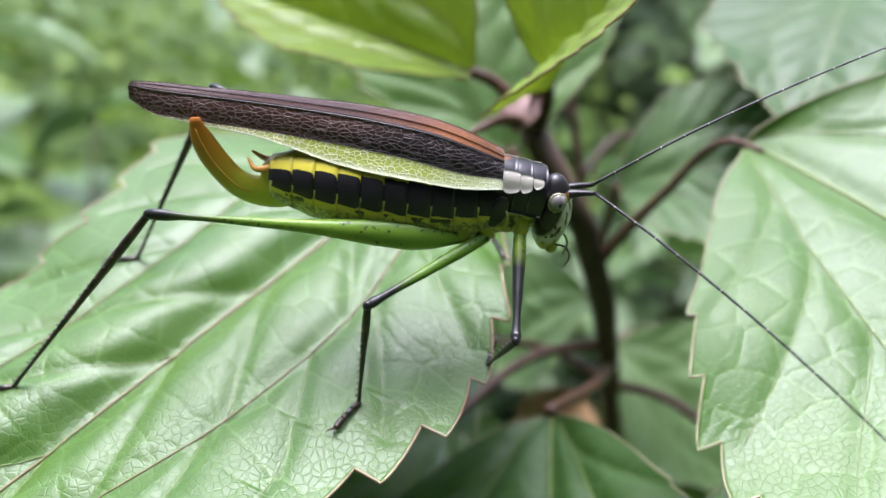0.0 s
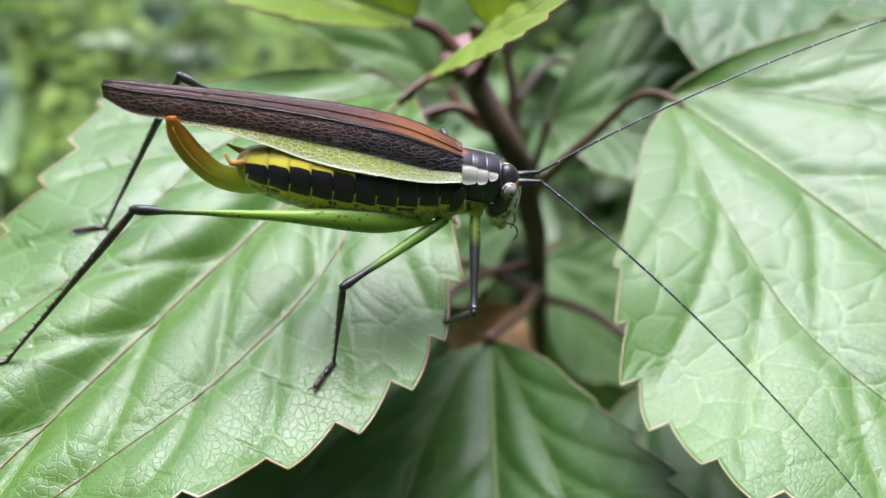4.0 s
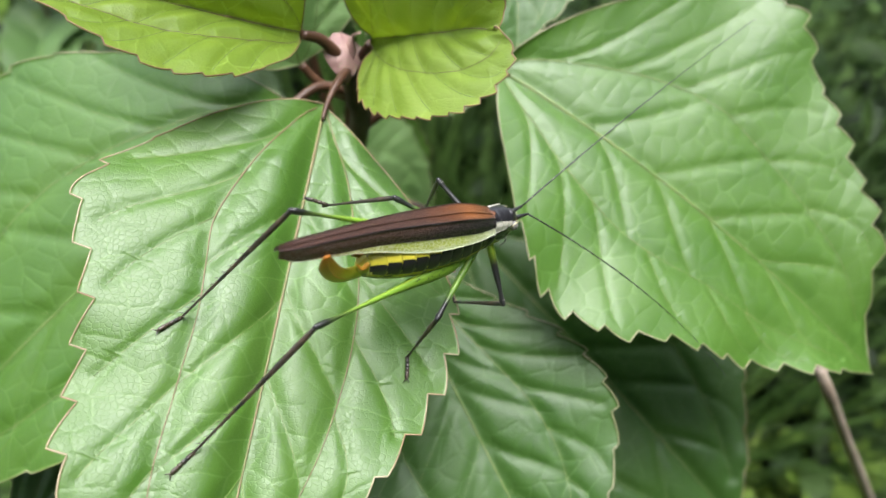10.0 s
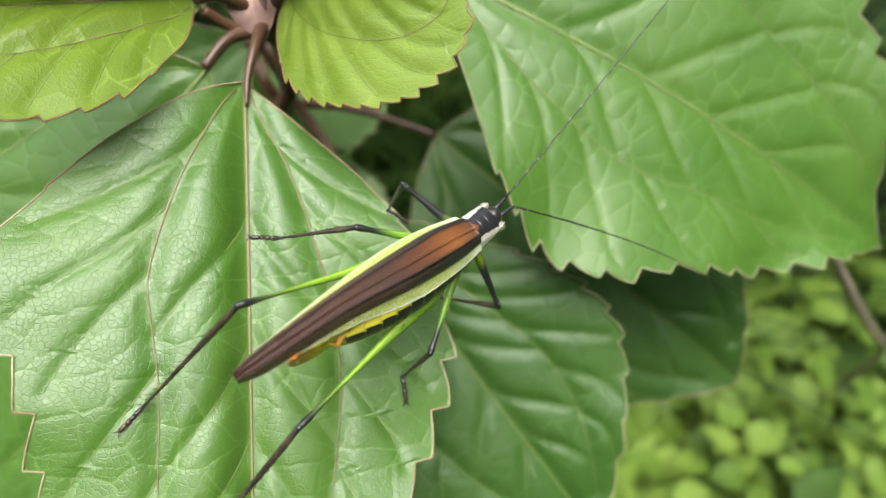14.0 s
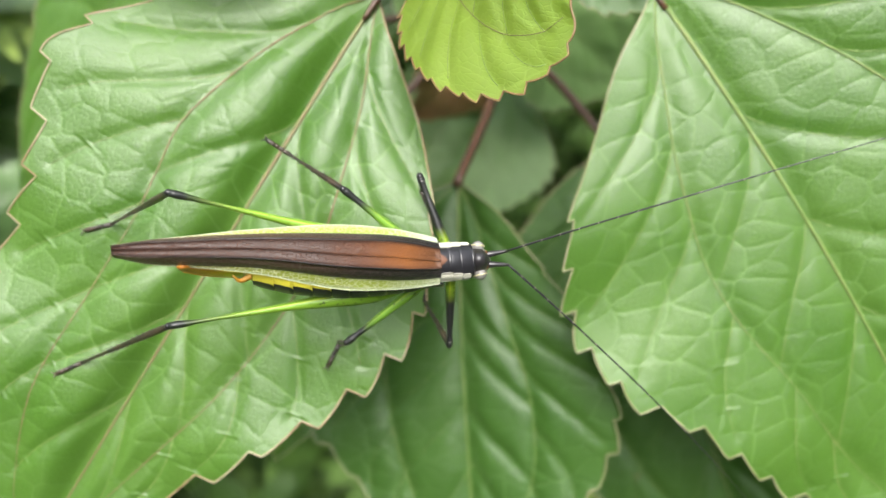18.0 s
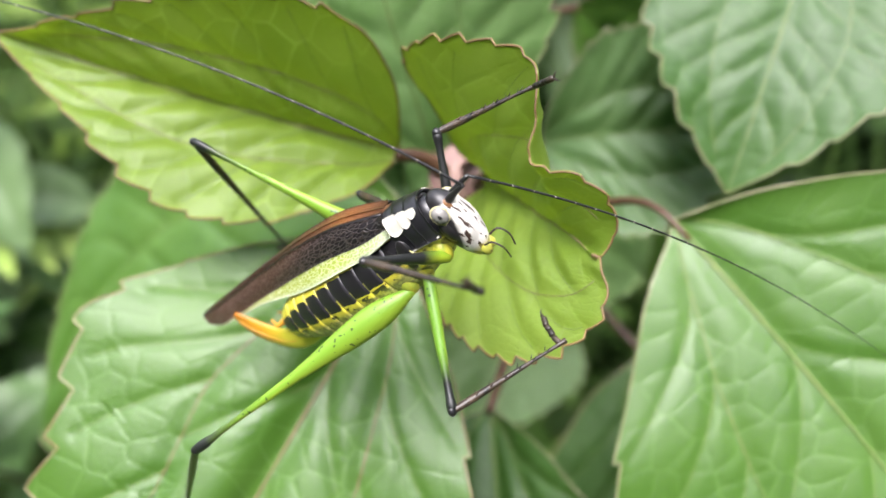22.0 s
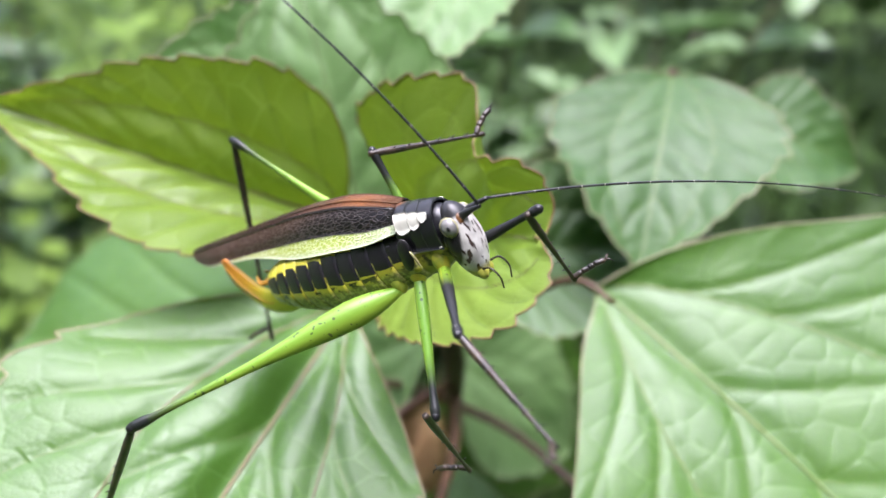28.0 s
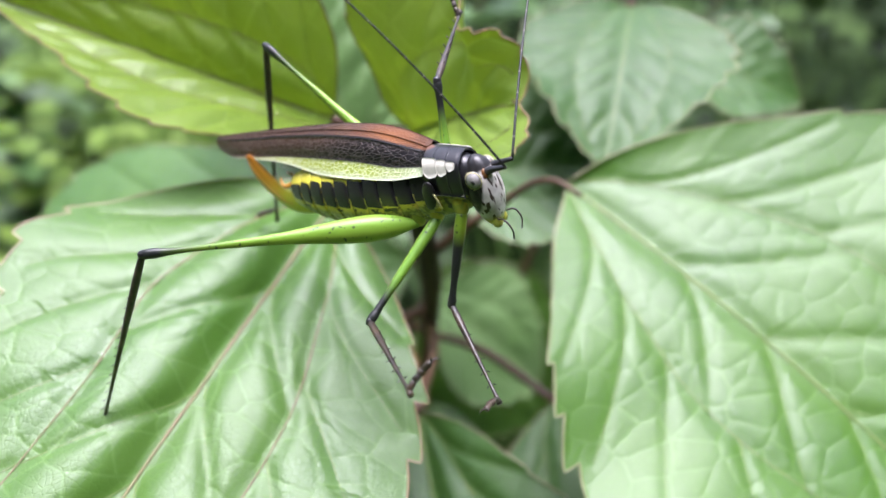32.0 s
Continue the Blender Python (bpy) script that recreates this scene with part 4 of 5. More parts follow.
REST = {
    ("front", "right"): ((1.9, -7.0, -9.0), (0.9, -3.2, -14.4)),
    ("front", "left"): ((-0.3, 7.9, -3.5), (0.5, 8.2, -9.6)),
    ("middle", "right"): ((-8.0, -6.3, -8.1), (-8.7, -6.4, -16.7)),
    ("middle", "left"): ((-7.1, 7.0, -3.1), (-12.4, 12.5, -9.7)),
    ("hind", "right"): ((-22.8, -3.6, -3.9), (-35.9, -6.3, -19.9)),
    ("hind", "left"): ((-20.7, 6.7, 0.7), (-31.2, 7.6, -18.1)),
}


FOOT_WAY = {("middle", "right"): (-0.5, -0.85, 0.0), ("front", "right"): (0.2, 0.9, 0.0)}
HIPS = {"front": (1.9, 1.1, -4.9), "middle": (-0.4, 1.3, -5.2), "hind": (-2.0, 1.7, -5.3)}
LENGTHS = {"front": (7.6, 8.8), "middle": (9.5, 9.6), "hind": (21.0, 21.0)}


def build_insect():
    # abdomen in overlapping rings
    xs = np.linspace(0.4, -15.4, 11)
    cz = smooth_steps([-16, -13, -8, -3, 1], [-2.65, -2.80, -3.02, -3.15, -2.9], xs[::-1])[::-1]
    rz = smooth_steps([-16, -13, -8, -3, 1], [1.45, 2.45, 3.02, 2.90, 2.25], xs[::-1])[::-1]
    rear, fore = belly_material("abdomen_rear", 0.555), belly_material("abdomen_fore", 0.72)
    for i in range(10):
        t = np.linspace(0, 1, 6)
        x = xs[i] + (xs[i + 1] - xs[i]) * t * 1.08
        z, r = np.interp(-x, -xs, cz), np.interp(-x, -xs, rz) * (1.015 - 0.03 * t + 0.02 * np.sin(t * 3.14))
        path = np.stack([x, 0 * x, z], 1)
        v, f, uv = tube(path, r, 28)
        v = v * (1, 0.80, 1)
        v[:, 1] += np.interp(-v[:, 0], [0, 4, 8, 14, 17], [0.0, 0.0, 0.05, 0.45, 0.65])
        solid("abdomen_ring", v, f, fore if i < 5 else rear, bug, uv=uv)
    v, f, uv = blob((-15.4, 0.55, -2.6), (1.0, 0.95, 1.3))
    solid("abdomen_tip", v, f, YELLOW, bug, uv=uv)
    for s in (-1, 1):
        v, f, uv = tube(bend([(-15.5, 0.55 + 0.5 * s, -1.8), (-16.5, 0.55 + 0.9 * s, -1.7), (-17.0, 0.55 + 0.5 * s, -1.1)], 10), np.linspace(0.32, 0.08, 10), 8)
        solid("cercus", v, f, ORANGE, bug, uv=uv)
    p = bend([(-14.0, 0, -3.5), (-15.8, 0, -3.9), (-17.7, 0, -3.6), (-19.4, 0.1, -1.95), (-20.4, 0.2, 0.2), (-20.6, 0.2, 1.3)], 30)
    r = smooth_steps([0, 0.15, 0.5, 0.85, 1], [1.25, 1.28, 1.06, 0.80, 0.35], np.linspace(0, 1, 30))
    v, f, uv = tube(p, r, 14, 0.38, (0, 1, 0))
    sickle = solid("ovipositor", v + np.array([0, 0.6, -0.1]), f, sickle_material(), bug, "curved yellow-green ovipositor with an orange tip", uv)
    for s in (-1, 1):
        v, f, uv = tube(p[2:-2] + np.array([0, 0.6 + s * 0.38, -0.1]), np.linspace(0.10, 0.05, 26), 6)
        solid("valve_groove", v, f, ORANGE, sickle, uv=uv)
    # thorax under the pronotum
    for s in (-1, 1):
        for k in range(3):
            v, f, uv = blob((0, 0, 0), (0.62, 0.22, 1.25), 12, 14)
            v = v @ np.array(pose(0, 0, 0, 0, 16, 0).to_3x3()).T
            plate = solid("pleuron", v + np.array([0.15 - 1.35 * k, s * (1.86 - 0.05 * k), -2.85 - 0.12 * k]), f, BLACK, bug, uv=uv)
            v, f, uv = tube(bend([(0.50 - 1.35 * k, s * 1.86, -2.3), (0.80 - 1.35 * k, s * 1.98, -3.0), (0.75 - 1.35 * k, s * 1.72, -4.2)], 12), [0.02, 0.04, 0.06, 0.07, 0.08, 0.08, 0.09, 0.09, 0.08, 0.07, 0.05, 0.02], 6)
            solid("pleural_seam", v, f, CREAM, plate, uv=uv)
            v, f, uv = blob((0.25 - 1.35 * k, s * 1.55, -4.15), (0.45, 0.22, 0.30), 9, 11)
            solid("pleural_spot", v, f, COXA, plate, uv=uv)
    v, f, uv = blob((0.6, 0, -3.4), (3.0, 1.45, 2.0), 16, 20)
    solid("thorax", v, f, MOTTLE, bug, uv=uv)
    # pronotum: a saddle of three bands
    saddle = Mat("pronotum_black")
    where = saddle.node("SeparateXYZ", i0=saddle.coord())
    grain = saddle.noise(900.0, 3.0)
    off = saddle.math("ADD", saddle.math("ABSOLUTE", where.outputs[1]), saddle.math("MULTIPLY", saddle.math("MAXIMUM", saddle.math("SUBTRACT", where.outputs[0], 0.0002), 0.0), 0.9))
    mark = saddle.ramp(saddle.math("ADD", saddle.math("MULTIPLY", off, 1000.0), saddle.math("MULTIPLY", grain, 0.4)), [(0.75, (1, 1, 1)), (0.98, (0, 0, 0))])
    SADDLE = saddle.done(saddle.mix(mark, (0.015, 0.015, 0.017), (0.13, 0.055, 0.025)), 0.30, saddle.bump(grain, 0.35, 0.00006))
    ang = np.linspace(-1.92, 1.92, 29)
    for x0, x1, h0, h1 in ((-0.1, 1.2, 0.28, 0.10), (1.15, 2.2, 0.08, -0.08), (2.15, 3.25, -0.10, -0.34)):
        t = np.linspace(0, 1, 7)
        sec = []
        for q in t:
            x = x0 + (x1 - x0) * q
            top = h0 + (h1 - h0) * q - 0.05 * (2 * q - 1) ** 6
            w = 1.50 - 0.05 * abs(x - 1.8) + 0.02 * math.sin(q * 3.14)
            sec.append([(x - 0.25 * max(0, abs(a) - 1.2), w * math.sin(min(max(a, -1.57), 1.57)) * (1.05 if abs(a) < 1.57 else 1.0), top - 1.55 + 1.55 * math.cos(a) - (1.05 * max(0, abs(a) - 1.0))) for a in ang])
        v, f, uv = shell(sec, t, -0.12)
        solid("pronotum_band", v, f, SADDLE, bug, uv=uv)
    for s in (-1, 1):
        for x0, x1, lo0, hi0 in ((0.30, 1.46, 0.68, 1.36), (1.47, 2.28, 0.74, 1.28), (2.32, 3.02, 0.80, 1.12)):
            sec = []
            for q in np.linspace(0, 1, 12):
                x = x0 + (x1 - x0) * q
                lo, hi = lo0 + 0.06 * (2 * q - 1) ** 6, hi0 - 0.07 * abs(2 * q - 1) ** 5 + 0.03 * math.sin(q * 5)
                fall = 0.26 - 0.163 * (x - 0.35)
                sec.append([(x, s * 1.76 * math.sin(a), fall - 1.55 + 1.72 * math.cos(a) - 1.05 * max(0, a - 1.0)) for a in np.linspace(lo, hi, 6)])
            v, f, uv = shell(sec, np.linspace(0, 1, 12), 0.06 if s > 0 else -0.06)
            solid("white_patch", v, f, WHITE, bug, "creamy white patch", uv)
    for s in (-1, 1):
        edge = [(x - 0.25 * 0.72, s * 1.50, -1.55 - 0.05 - 0.53 - 1.05 * 0.92 - 0.1 * math.sin((x - 1.8) * 1.2)) for x in np.linspace(-0.05, 3.2, 12)]
        v, f, uv = tube(np.array(edge), 0.09, 6)
        solid("pronotum_rim", v, f, WHITE, bug, "thin white lower rim", uv)
    v, f, uv = blob((2.9, 0, -2.3), (1.15, 1.34, 1.75), 14, 18)
    solid("neck", v, f, SADDLE, bug, uv=uv)
    # head
    face = Mat("face")
    long = face.node("Mapping", Vector=face.coord())
    long.inputs["Scale"].default_value = (1, 1.3, 0.40)
    n1 = face.node("TexNoise", Vector=long.outputs[0], Scale=2900.0, Detail=1.5)
    n2 = face.noise(800.0, 3.0)
    line = face.ramp(n1.outputs[0], [(0.56, (0, 0, 0)), (0.60, (1, 1, 1))])
    xx = face.node("SeparateXYZ", i0=face.coord())
    sloped = face.math("ADD", xx.outputs[0], face.math("MULTIPLY", face.math("MAXIMUM", face.math("SUBTRACT", -0.0028, xx.outputs[2]), 0.0), 0.42))
    front = face.step(face.math("SUBTRACT", sloped, face.math("MULTIPLY", face.math("MAXIMUM", face.math("SUBTRACT", face.math("ABSOLUTE", xx.outputs[1]), 0.0006), 0.0), 1.05)), 0.0038, 0.0041)
    fcol = face.mix(line, face.ramp(n2, [(0.35, (0.46, 0.44, 0.39)), (0.6, (0.70, 0.68, 0.62))]), (0.05, 0.03, 0.022))
    fcol = face.mix(face.step(xx.outputs[2], -0.0055, -0.0061), fcol, (0.52, 0.45, 0.07))
    fcol = face.mix(front, (0.016, 0.015, 0.015), fcol)
    fcol = face.mix(face.step(xx.outputs[2], -0.0019, -0.0016), fcol, (0.018, 0.017, 0.017))
    FACE = face.done(fcol, 0.35, face.bump(n2, 0.3, 0.00006))

    def jaw(p):
        q = p.copy()
        low = np.clip(-q[..., 2], 0, 1)
        q[..., 0] = q[..., 0] * (1 - 0.16 * low) - 0.08 * low
        q[..., 1] = q[..., 1] * (1 - 0.30 * low**1.5)
        return q

    v, f, uv = blob((3.95, 0, -3.70), (1.42, 1.38, 3.02), 20, 24, jaw)
    head = solid("head", v, f, FACE, bug, "black and white mottled face", uv)
    for s in (-1, 1):
        v, f, uv = blob((4.1, 1.22 * s, -2.15), (0.60, 0.52, 0.68), 12, 16)
        eye = solid("eye", v, f, EYE, head, "grey rounded eye", uv)
        v, f, uv = blob((4.25, 1.68 * s, -2.15), (0.16, 0.08, 0.18), 8, 10)
        solid("pupil_spot", v, f, BLACK, head, uv=uv)
        v, f, uv = blob((4.95, 0.30 * s, -2.35), (0.26, 0.20, 0.50), 9, 11)
        solid("brow", v, f, WHITE, head, uv=uv)
        v, f, uv = blob((4.62, 0.50 * s, -2.15), (0.42, 0.40, 0.62), 10, 12)
        solid("antenna_socket", v, f, SOCKET, head, "orange-brown antenna socket", uv)
        ring = np.linspace(0, 2 * np.pi, 21)
        v, f, uv = tube(np.stack([4.1 + 0.60 * np.cos(ring), s * (1.30 - 0.10 * np.cos(ring)), -2.15 + 0.68 * np.sin(ring)], 1), 0.06, 6)
        solid("eye_ring", v, f, CREAM, head, uv=uv)
        v, f, uv = tube(bend([(3.9, 1.28 * s, -2.75), (4.0, 1.22 * s, -3.5), (3.75, 1.02 * s, -4.3), (3.5, 0.85 * s, -4.9)], 12), 0.12, 6)
        solid("cheek_line", v, f, CREAM, head, uv=uv)
        v, f, uv = blob((3.70, 1.10 * s, -3.40), (0.60, 0.36, 1.05), 12, 14)
        solid("cheek_patch", v, f, BLACK, head, uv=uv)
        v, f, uv = tube(bend([(4.7, 0.42 * s, -1.95), (5.5, 0.50 * s, -1.75), (6.65, 0.62 * s, -1.6)], 8), [0.30, 0.32, 0.29, 0.25, 0.21, 0.19, 0.17, 0.15], 10)
        solid("antenna_base", v, f, BLACK, head, uv=uv)
        v, f, uv = tube(bend([(4.4, 0.55 * s, -5.9), (5.2, 0.85 * s, -5.9), (5.6, 0.85 * s, -6.7), (5.4, 0.75 * s, -7.6)], 14), np.linspace(0.085, 0.06, 14), 7)
        solid("palp", v, f, DARKLEG, head, uv=uv)
        v, f, uv = blob((4.25, 0.42 * s, -6.2), (0.46, 0.38, 0.52), 10, 12)
        solid("mandible", v, f, MOTTLE, head, uv=uv)
    # wings
    st = np.linspace(0, 1, 40)
    x = 0.3 - 25.6 * st
    axis = smooth_steps([0, 0.16, 0.31, 0.55, 1], [0.1, 0.55, 0.9, 1.65, 2.25], st)
    zt = smooth_steps([0, 0.08, 0.16, 0.31, 0.55, 0.8, 1], [0.3, 1.05, 1.65, 2.2, 2.4, 2.55, 2.72], st)
    wd = smooth_steps([0, 0.1, 0.3, 0.55, 0.8, 0.94, 1], [0.85, 1.08, 1.08, 0.82, 0.60, 0.48, 0.25], st)
    hl = smooth_steps([0, 0.1, 0.3, 0.6, 0.85, 0.95, 1], [0.9, 1.6, 1.75, 1.7, 1.6, 1.45, 0.9], st)
    wl = smooth_steps([0, 0.1, 0.3, 0.55, 0.85, 1], [0.6, 0.68, 0.70, 0.55, 0.38, 0.16], st)
    hc = smooth_steps([0, 0.08, 0.16, 0.31, 0.45, 0.56, 0.66, 0.8, 1], [0.5, 0.74, 0.92, 1.12, 1.02, 0.62, 0.30, 0.20, 0.05], st)
    wc = smooth_steps([0, 0.16, 0.31, 0.42, 0.58, 0.8, 1], [0.55, 0.80, 1.0, 0.9, 0.55, 0.2, 0.02], st)
    mats = {k: wing_material("wing_" + k, k) for k in ("dorsal", "lateral", "costal")}
    for s in (-1, 1):
        lap = 0.06 * (s > 0)

        def curve(fn):
            return [[fn(i, q) for q in np.linspace(0, 1, 7)] for i in range(40)]

        dorsal = curve(lambda i, q: (x[i], axis[i] + s * (wd[i] * q - 0.25 * (1 - q) * (1 - st[i])), zt[i] + lap - 0.08 * math.sin(q * 3.14)))
        lateral = curve(lambda i, q: (x[i], axis[i] + s * (wd[i] + wl[i] * math.sin(q * 1.57)), zt[i] + lap - 0.05 - hl[i] * (0.8 * q + 0.2 * q**2)))
        costal = curve(lambda i, q: (x[i], axis[i] + s * (wd[i] + wl[i] - 0.02 + wc[i] * q), zt[i] + lap - 0.05 - hl[i] - hc[i] * q))
        wing = None
        for name, sec in (("dorsal", dorsal), ("lateral", lateral), ("costal", costal)):
            v, f, uv = shell(sec, st, 0.08 * s)
            ob = solid("wing" if wing is None else "wing_" + name + "_field", v, f, mats[name], wing or bug, "" if wing else "brown leathery folded wing with a pale green net-veined edge", uv)
            wing = wing or ob
        ridge = np.array([lat[0] for lat in lateral])
        v, f, uv = tube(ridge, np.linspace(0.10, 0.04, 40), 6)
        solid("wing_ridge", v, f, BLACK, wing, uv=uv)
        for col_ in (2, 4):
            run = np.array([lat[col_] for lat in lateral])[1:-3]
            v, f, uv = tube(run, np.linspace(0.055, 0.03, len(run)), 5)
            solid("wing_vein", v, f, BLACK, wing, uv=uv)
        seam = np.array([lat[-1] for lat in lateral])
        v, f, uv = tube(seam, np.linspace(0.09, 0.05, 40), 6)
        solid("wing_seam", v, f, WHITE, wing, uv=uv)
    # legs: femur and tibia lie along +X of their own space
    limbs = {}
    for which in ("front", "middle", "hind"):
        a, b = LENGTHS[which]
        for s, side in ((-1, "right"), (1, "left")):
            t = np.linspace(0, 1, 44)
            if which == "hind":
                r = smooth_steps([0, 0.03, 0.08, 0.16, 0.26, 0.40, 0.52, 0.66, 0.90, 0.97, 1], [0.26, 0.40, 0.66, 0.88, 0.84, 0.58, 0.38, 0.27, 0.22, 0.34, 0.30], t)
                mat, flat = FEMUR_HIND, 1.25
            else:
                r = smooth_steps([0, 0.1, 0.5, 0.9, 0.97, 1], [0.42, 0.46, 0.38, 0.30, 0.36, 0.28], t)
                mat, flat = (FEMUR_FRONT if which == "front" else FEMUR_MID), 1.0
            v, f, uv = tube(np.stack([t * a, 0 * t, 0 * t], 1), r, 12, flat)
            femur = solid(which + "_femur", v, f, mat, bug, uv=uv)
            v, f, uv = blob((a - 0.05, 0, 0), (0.42, 0.33, 0.36), 8, 10)
            solid("knee", v, f, BLACK, femur, uv=uv)
            v, f, uv = blob((a - 0.45, 0, 0.20), (0.16, 0.22, 0.15), 8, 10)
            solid("knee_spot", v, f, WHITE, femur, uv=uv)
            th = 0.25 if which == "hind" else 0.23
            r = smooth_steps([0, 0.05, 0.5, 0.95, 1], [th, th * 1.15, th * 0.85, th * 0.8, th], t)
            v, f, uv = tube(np.stack([t * b, 0 * t, 0 * t], 1), r, 10)
            pieces = [(v, f, uv)]
            for k in range(14 if which == "hind" else 6):
                q = b * (0.2 + 0.75 * k / (14 if which == "hind" else 6))
                for sd in (-1, 1):
                    pieces.append(tube([(q, 0.2 * sd, 0.12), (q + 0.25, 0.38 * sd, 0.34)], [0.06, 0.015], 4))
            v, f, uv = merge(pieces)
            tibia = solid(which + "_tibia", v, f, DARKLEG, bug, uv=uv)
            # foot: four joints and two claws, laid flat along the leaf
            knee, toe = REST[which, side]
            frame_ = limb(knee, toe).to_3x3()
            flat_n = pose(0, 0, 0, 12.1, 3.5, -2.6).to_3x3().transposed() @ Vector((-0.048, -0.364, 0.93))
            way = FOOT_WAY.get((which, side), Vector(toe) - Vector(knee))
            way = Vector(way)
            way = (way - way.dot(flat_n) * flat_n).normalized()
            d = np.array(frame_.transposed() @ way)
            nn = np.array(frame_.transposed() @ flat_n)
            ww = np.cross(nn, d)
            sunk = {"hind": 1.2, "middle": 0.5, "front": 0.3}[which] / max(0.3, abs(nn[0]))
            at = [np.array([b - sunk, 0, 0]) + d * k + nn * h for k, h in ((0, 0), (0.8, 0.22), (1.35, 0.2), (1.8, 0.3), (2.7, 0.15))]
            foot = [tube(bend([p0, p0 * 0.5 + p1 * 0.5 - nn * 0.05, p1], 5), [0.19, 0.25, 0.22, 0.25, 0.14], 8) for p0, p1 in zip(at[:-1], at[1:])]
            foot += [tube(bend([at[-1], at[-1] + d * 0.3 + ww * 0.25 * c + nn * 0.08, at[-1] + d * 0.45 + ww * 0.4 * c - nn * 0.15], 5), [0.09, 0.08, 0.06, 0.04, 0.015], 5) for c in (-1, 1)]
            v, f, uv = merge(foot)
            solid("tarsus", v, f, DARKLEG, tibia, uv=uv)
            v, f, uv = blob((0, 0, 0), (0.62, 0.62, 0.95), 12, 14)
            h = HIPS[which]
            solid("coxa", v + np.array([h[0], h[1] * s * 0.85, h[2] + 0.55]), f, COXA, bug, uv=uv)
            limbs[which, side] = (femur, tibia)
    # antennae lie along +X, with pale rings
    m = Mat("antenna")
    u = m.node("SeparateXYZ", i0=m.coord("UV")).outputs[0]
    ringed = m.math("GREATER_THAN", m.math("FRACT", m.math("MULTIPLY", u, 26.0)), 0.965)
    ANT = m.done(m.mix(ringed, (0.012, 0.012, 0.012), (0.38, 0.36, 0.28)), 0.4)
    feelers = []
    for s in (-1, 1):
        t = np.linspace(0, 1, 70)
        p = np.stack([44 * t, 0 * t, -9.0 * t**2 + 3.0 * t], 1)
        v, f, uv = tube(p, 0.075 * (1 - t) ** 1.3 + 0.032, 6)
        feelers.append(solid("antenna", v, f, ANT, bug, uv=uv))
    return limbs, feelers


limbs, feelers = build_insect()


# ---- what moves ----
def calm(rows):
    """Adds a row between two that are more than 75 degrees apart."""
    out = [rows[0]]
    for t, m in rows[1:]:
        t0, m0 = out[-1]
        q0, q1 = m0.to_quaternion(), m.to_quaternion()
        n = int(q0.rotation_difference(q1).angle / radians(75)) + 1
        for k in range(1, n):
            mid = q0.slerp(q1, k / n).to_matrix().to_4x4()
            mid.translation = m0.translation.lerp(m.translation, k / n)
            out.append((t0 + (t - t0) * k / n, mid))
        out.append((t, m))
    return out


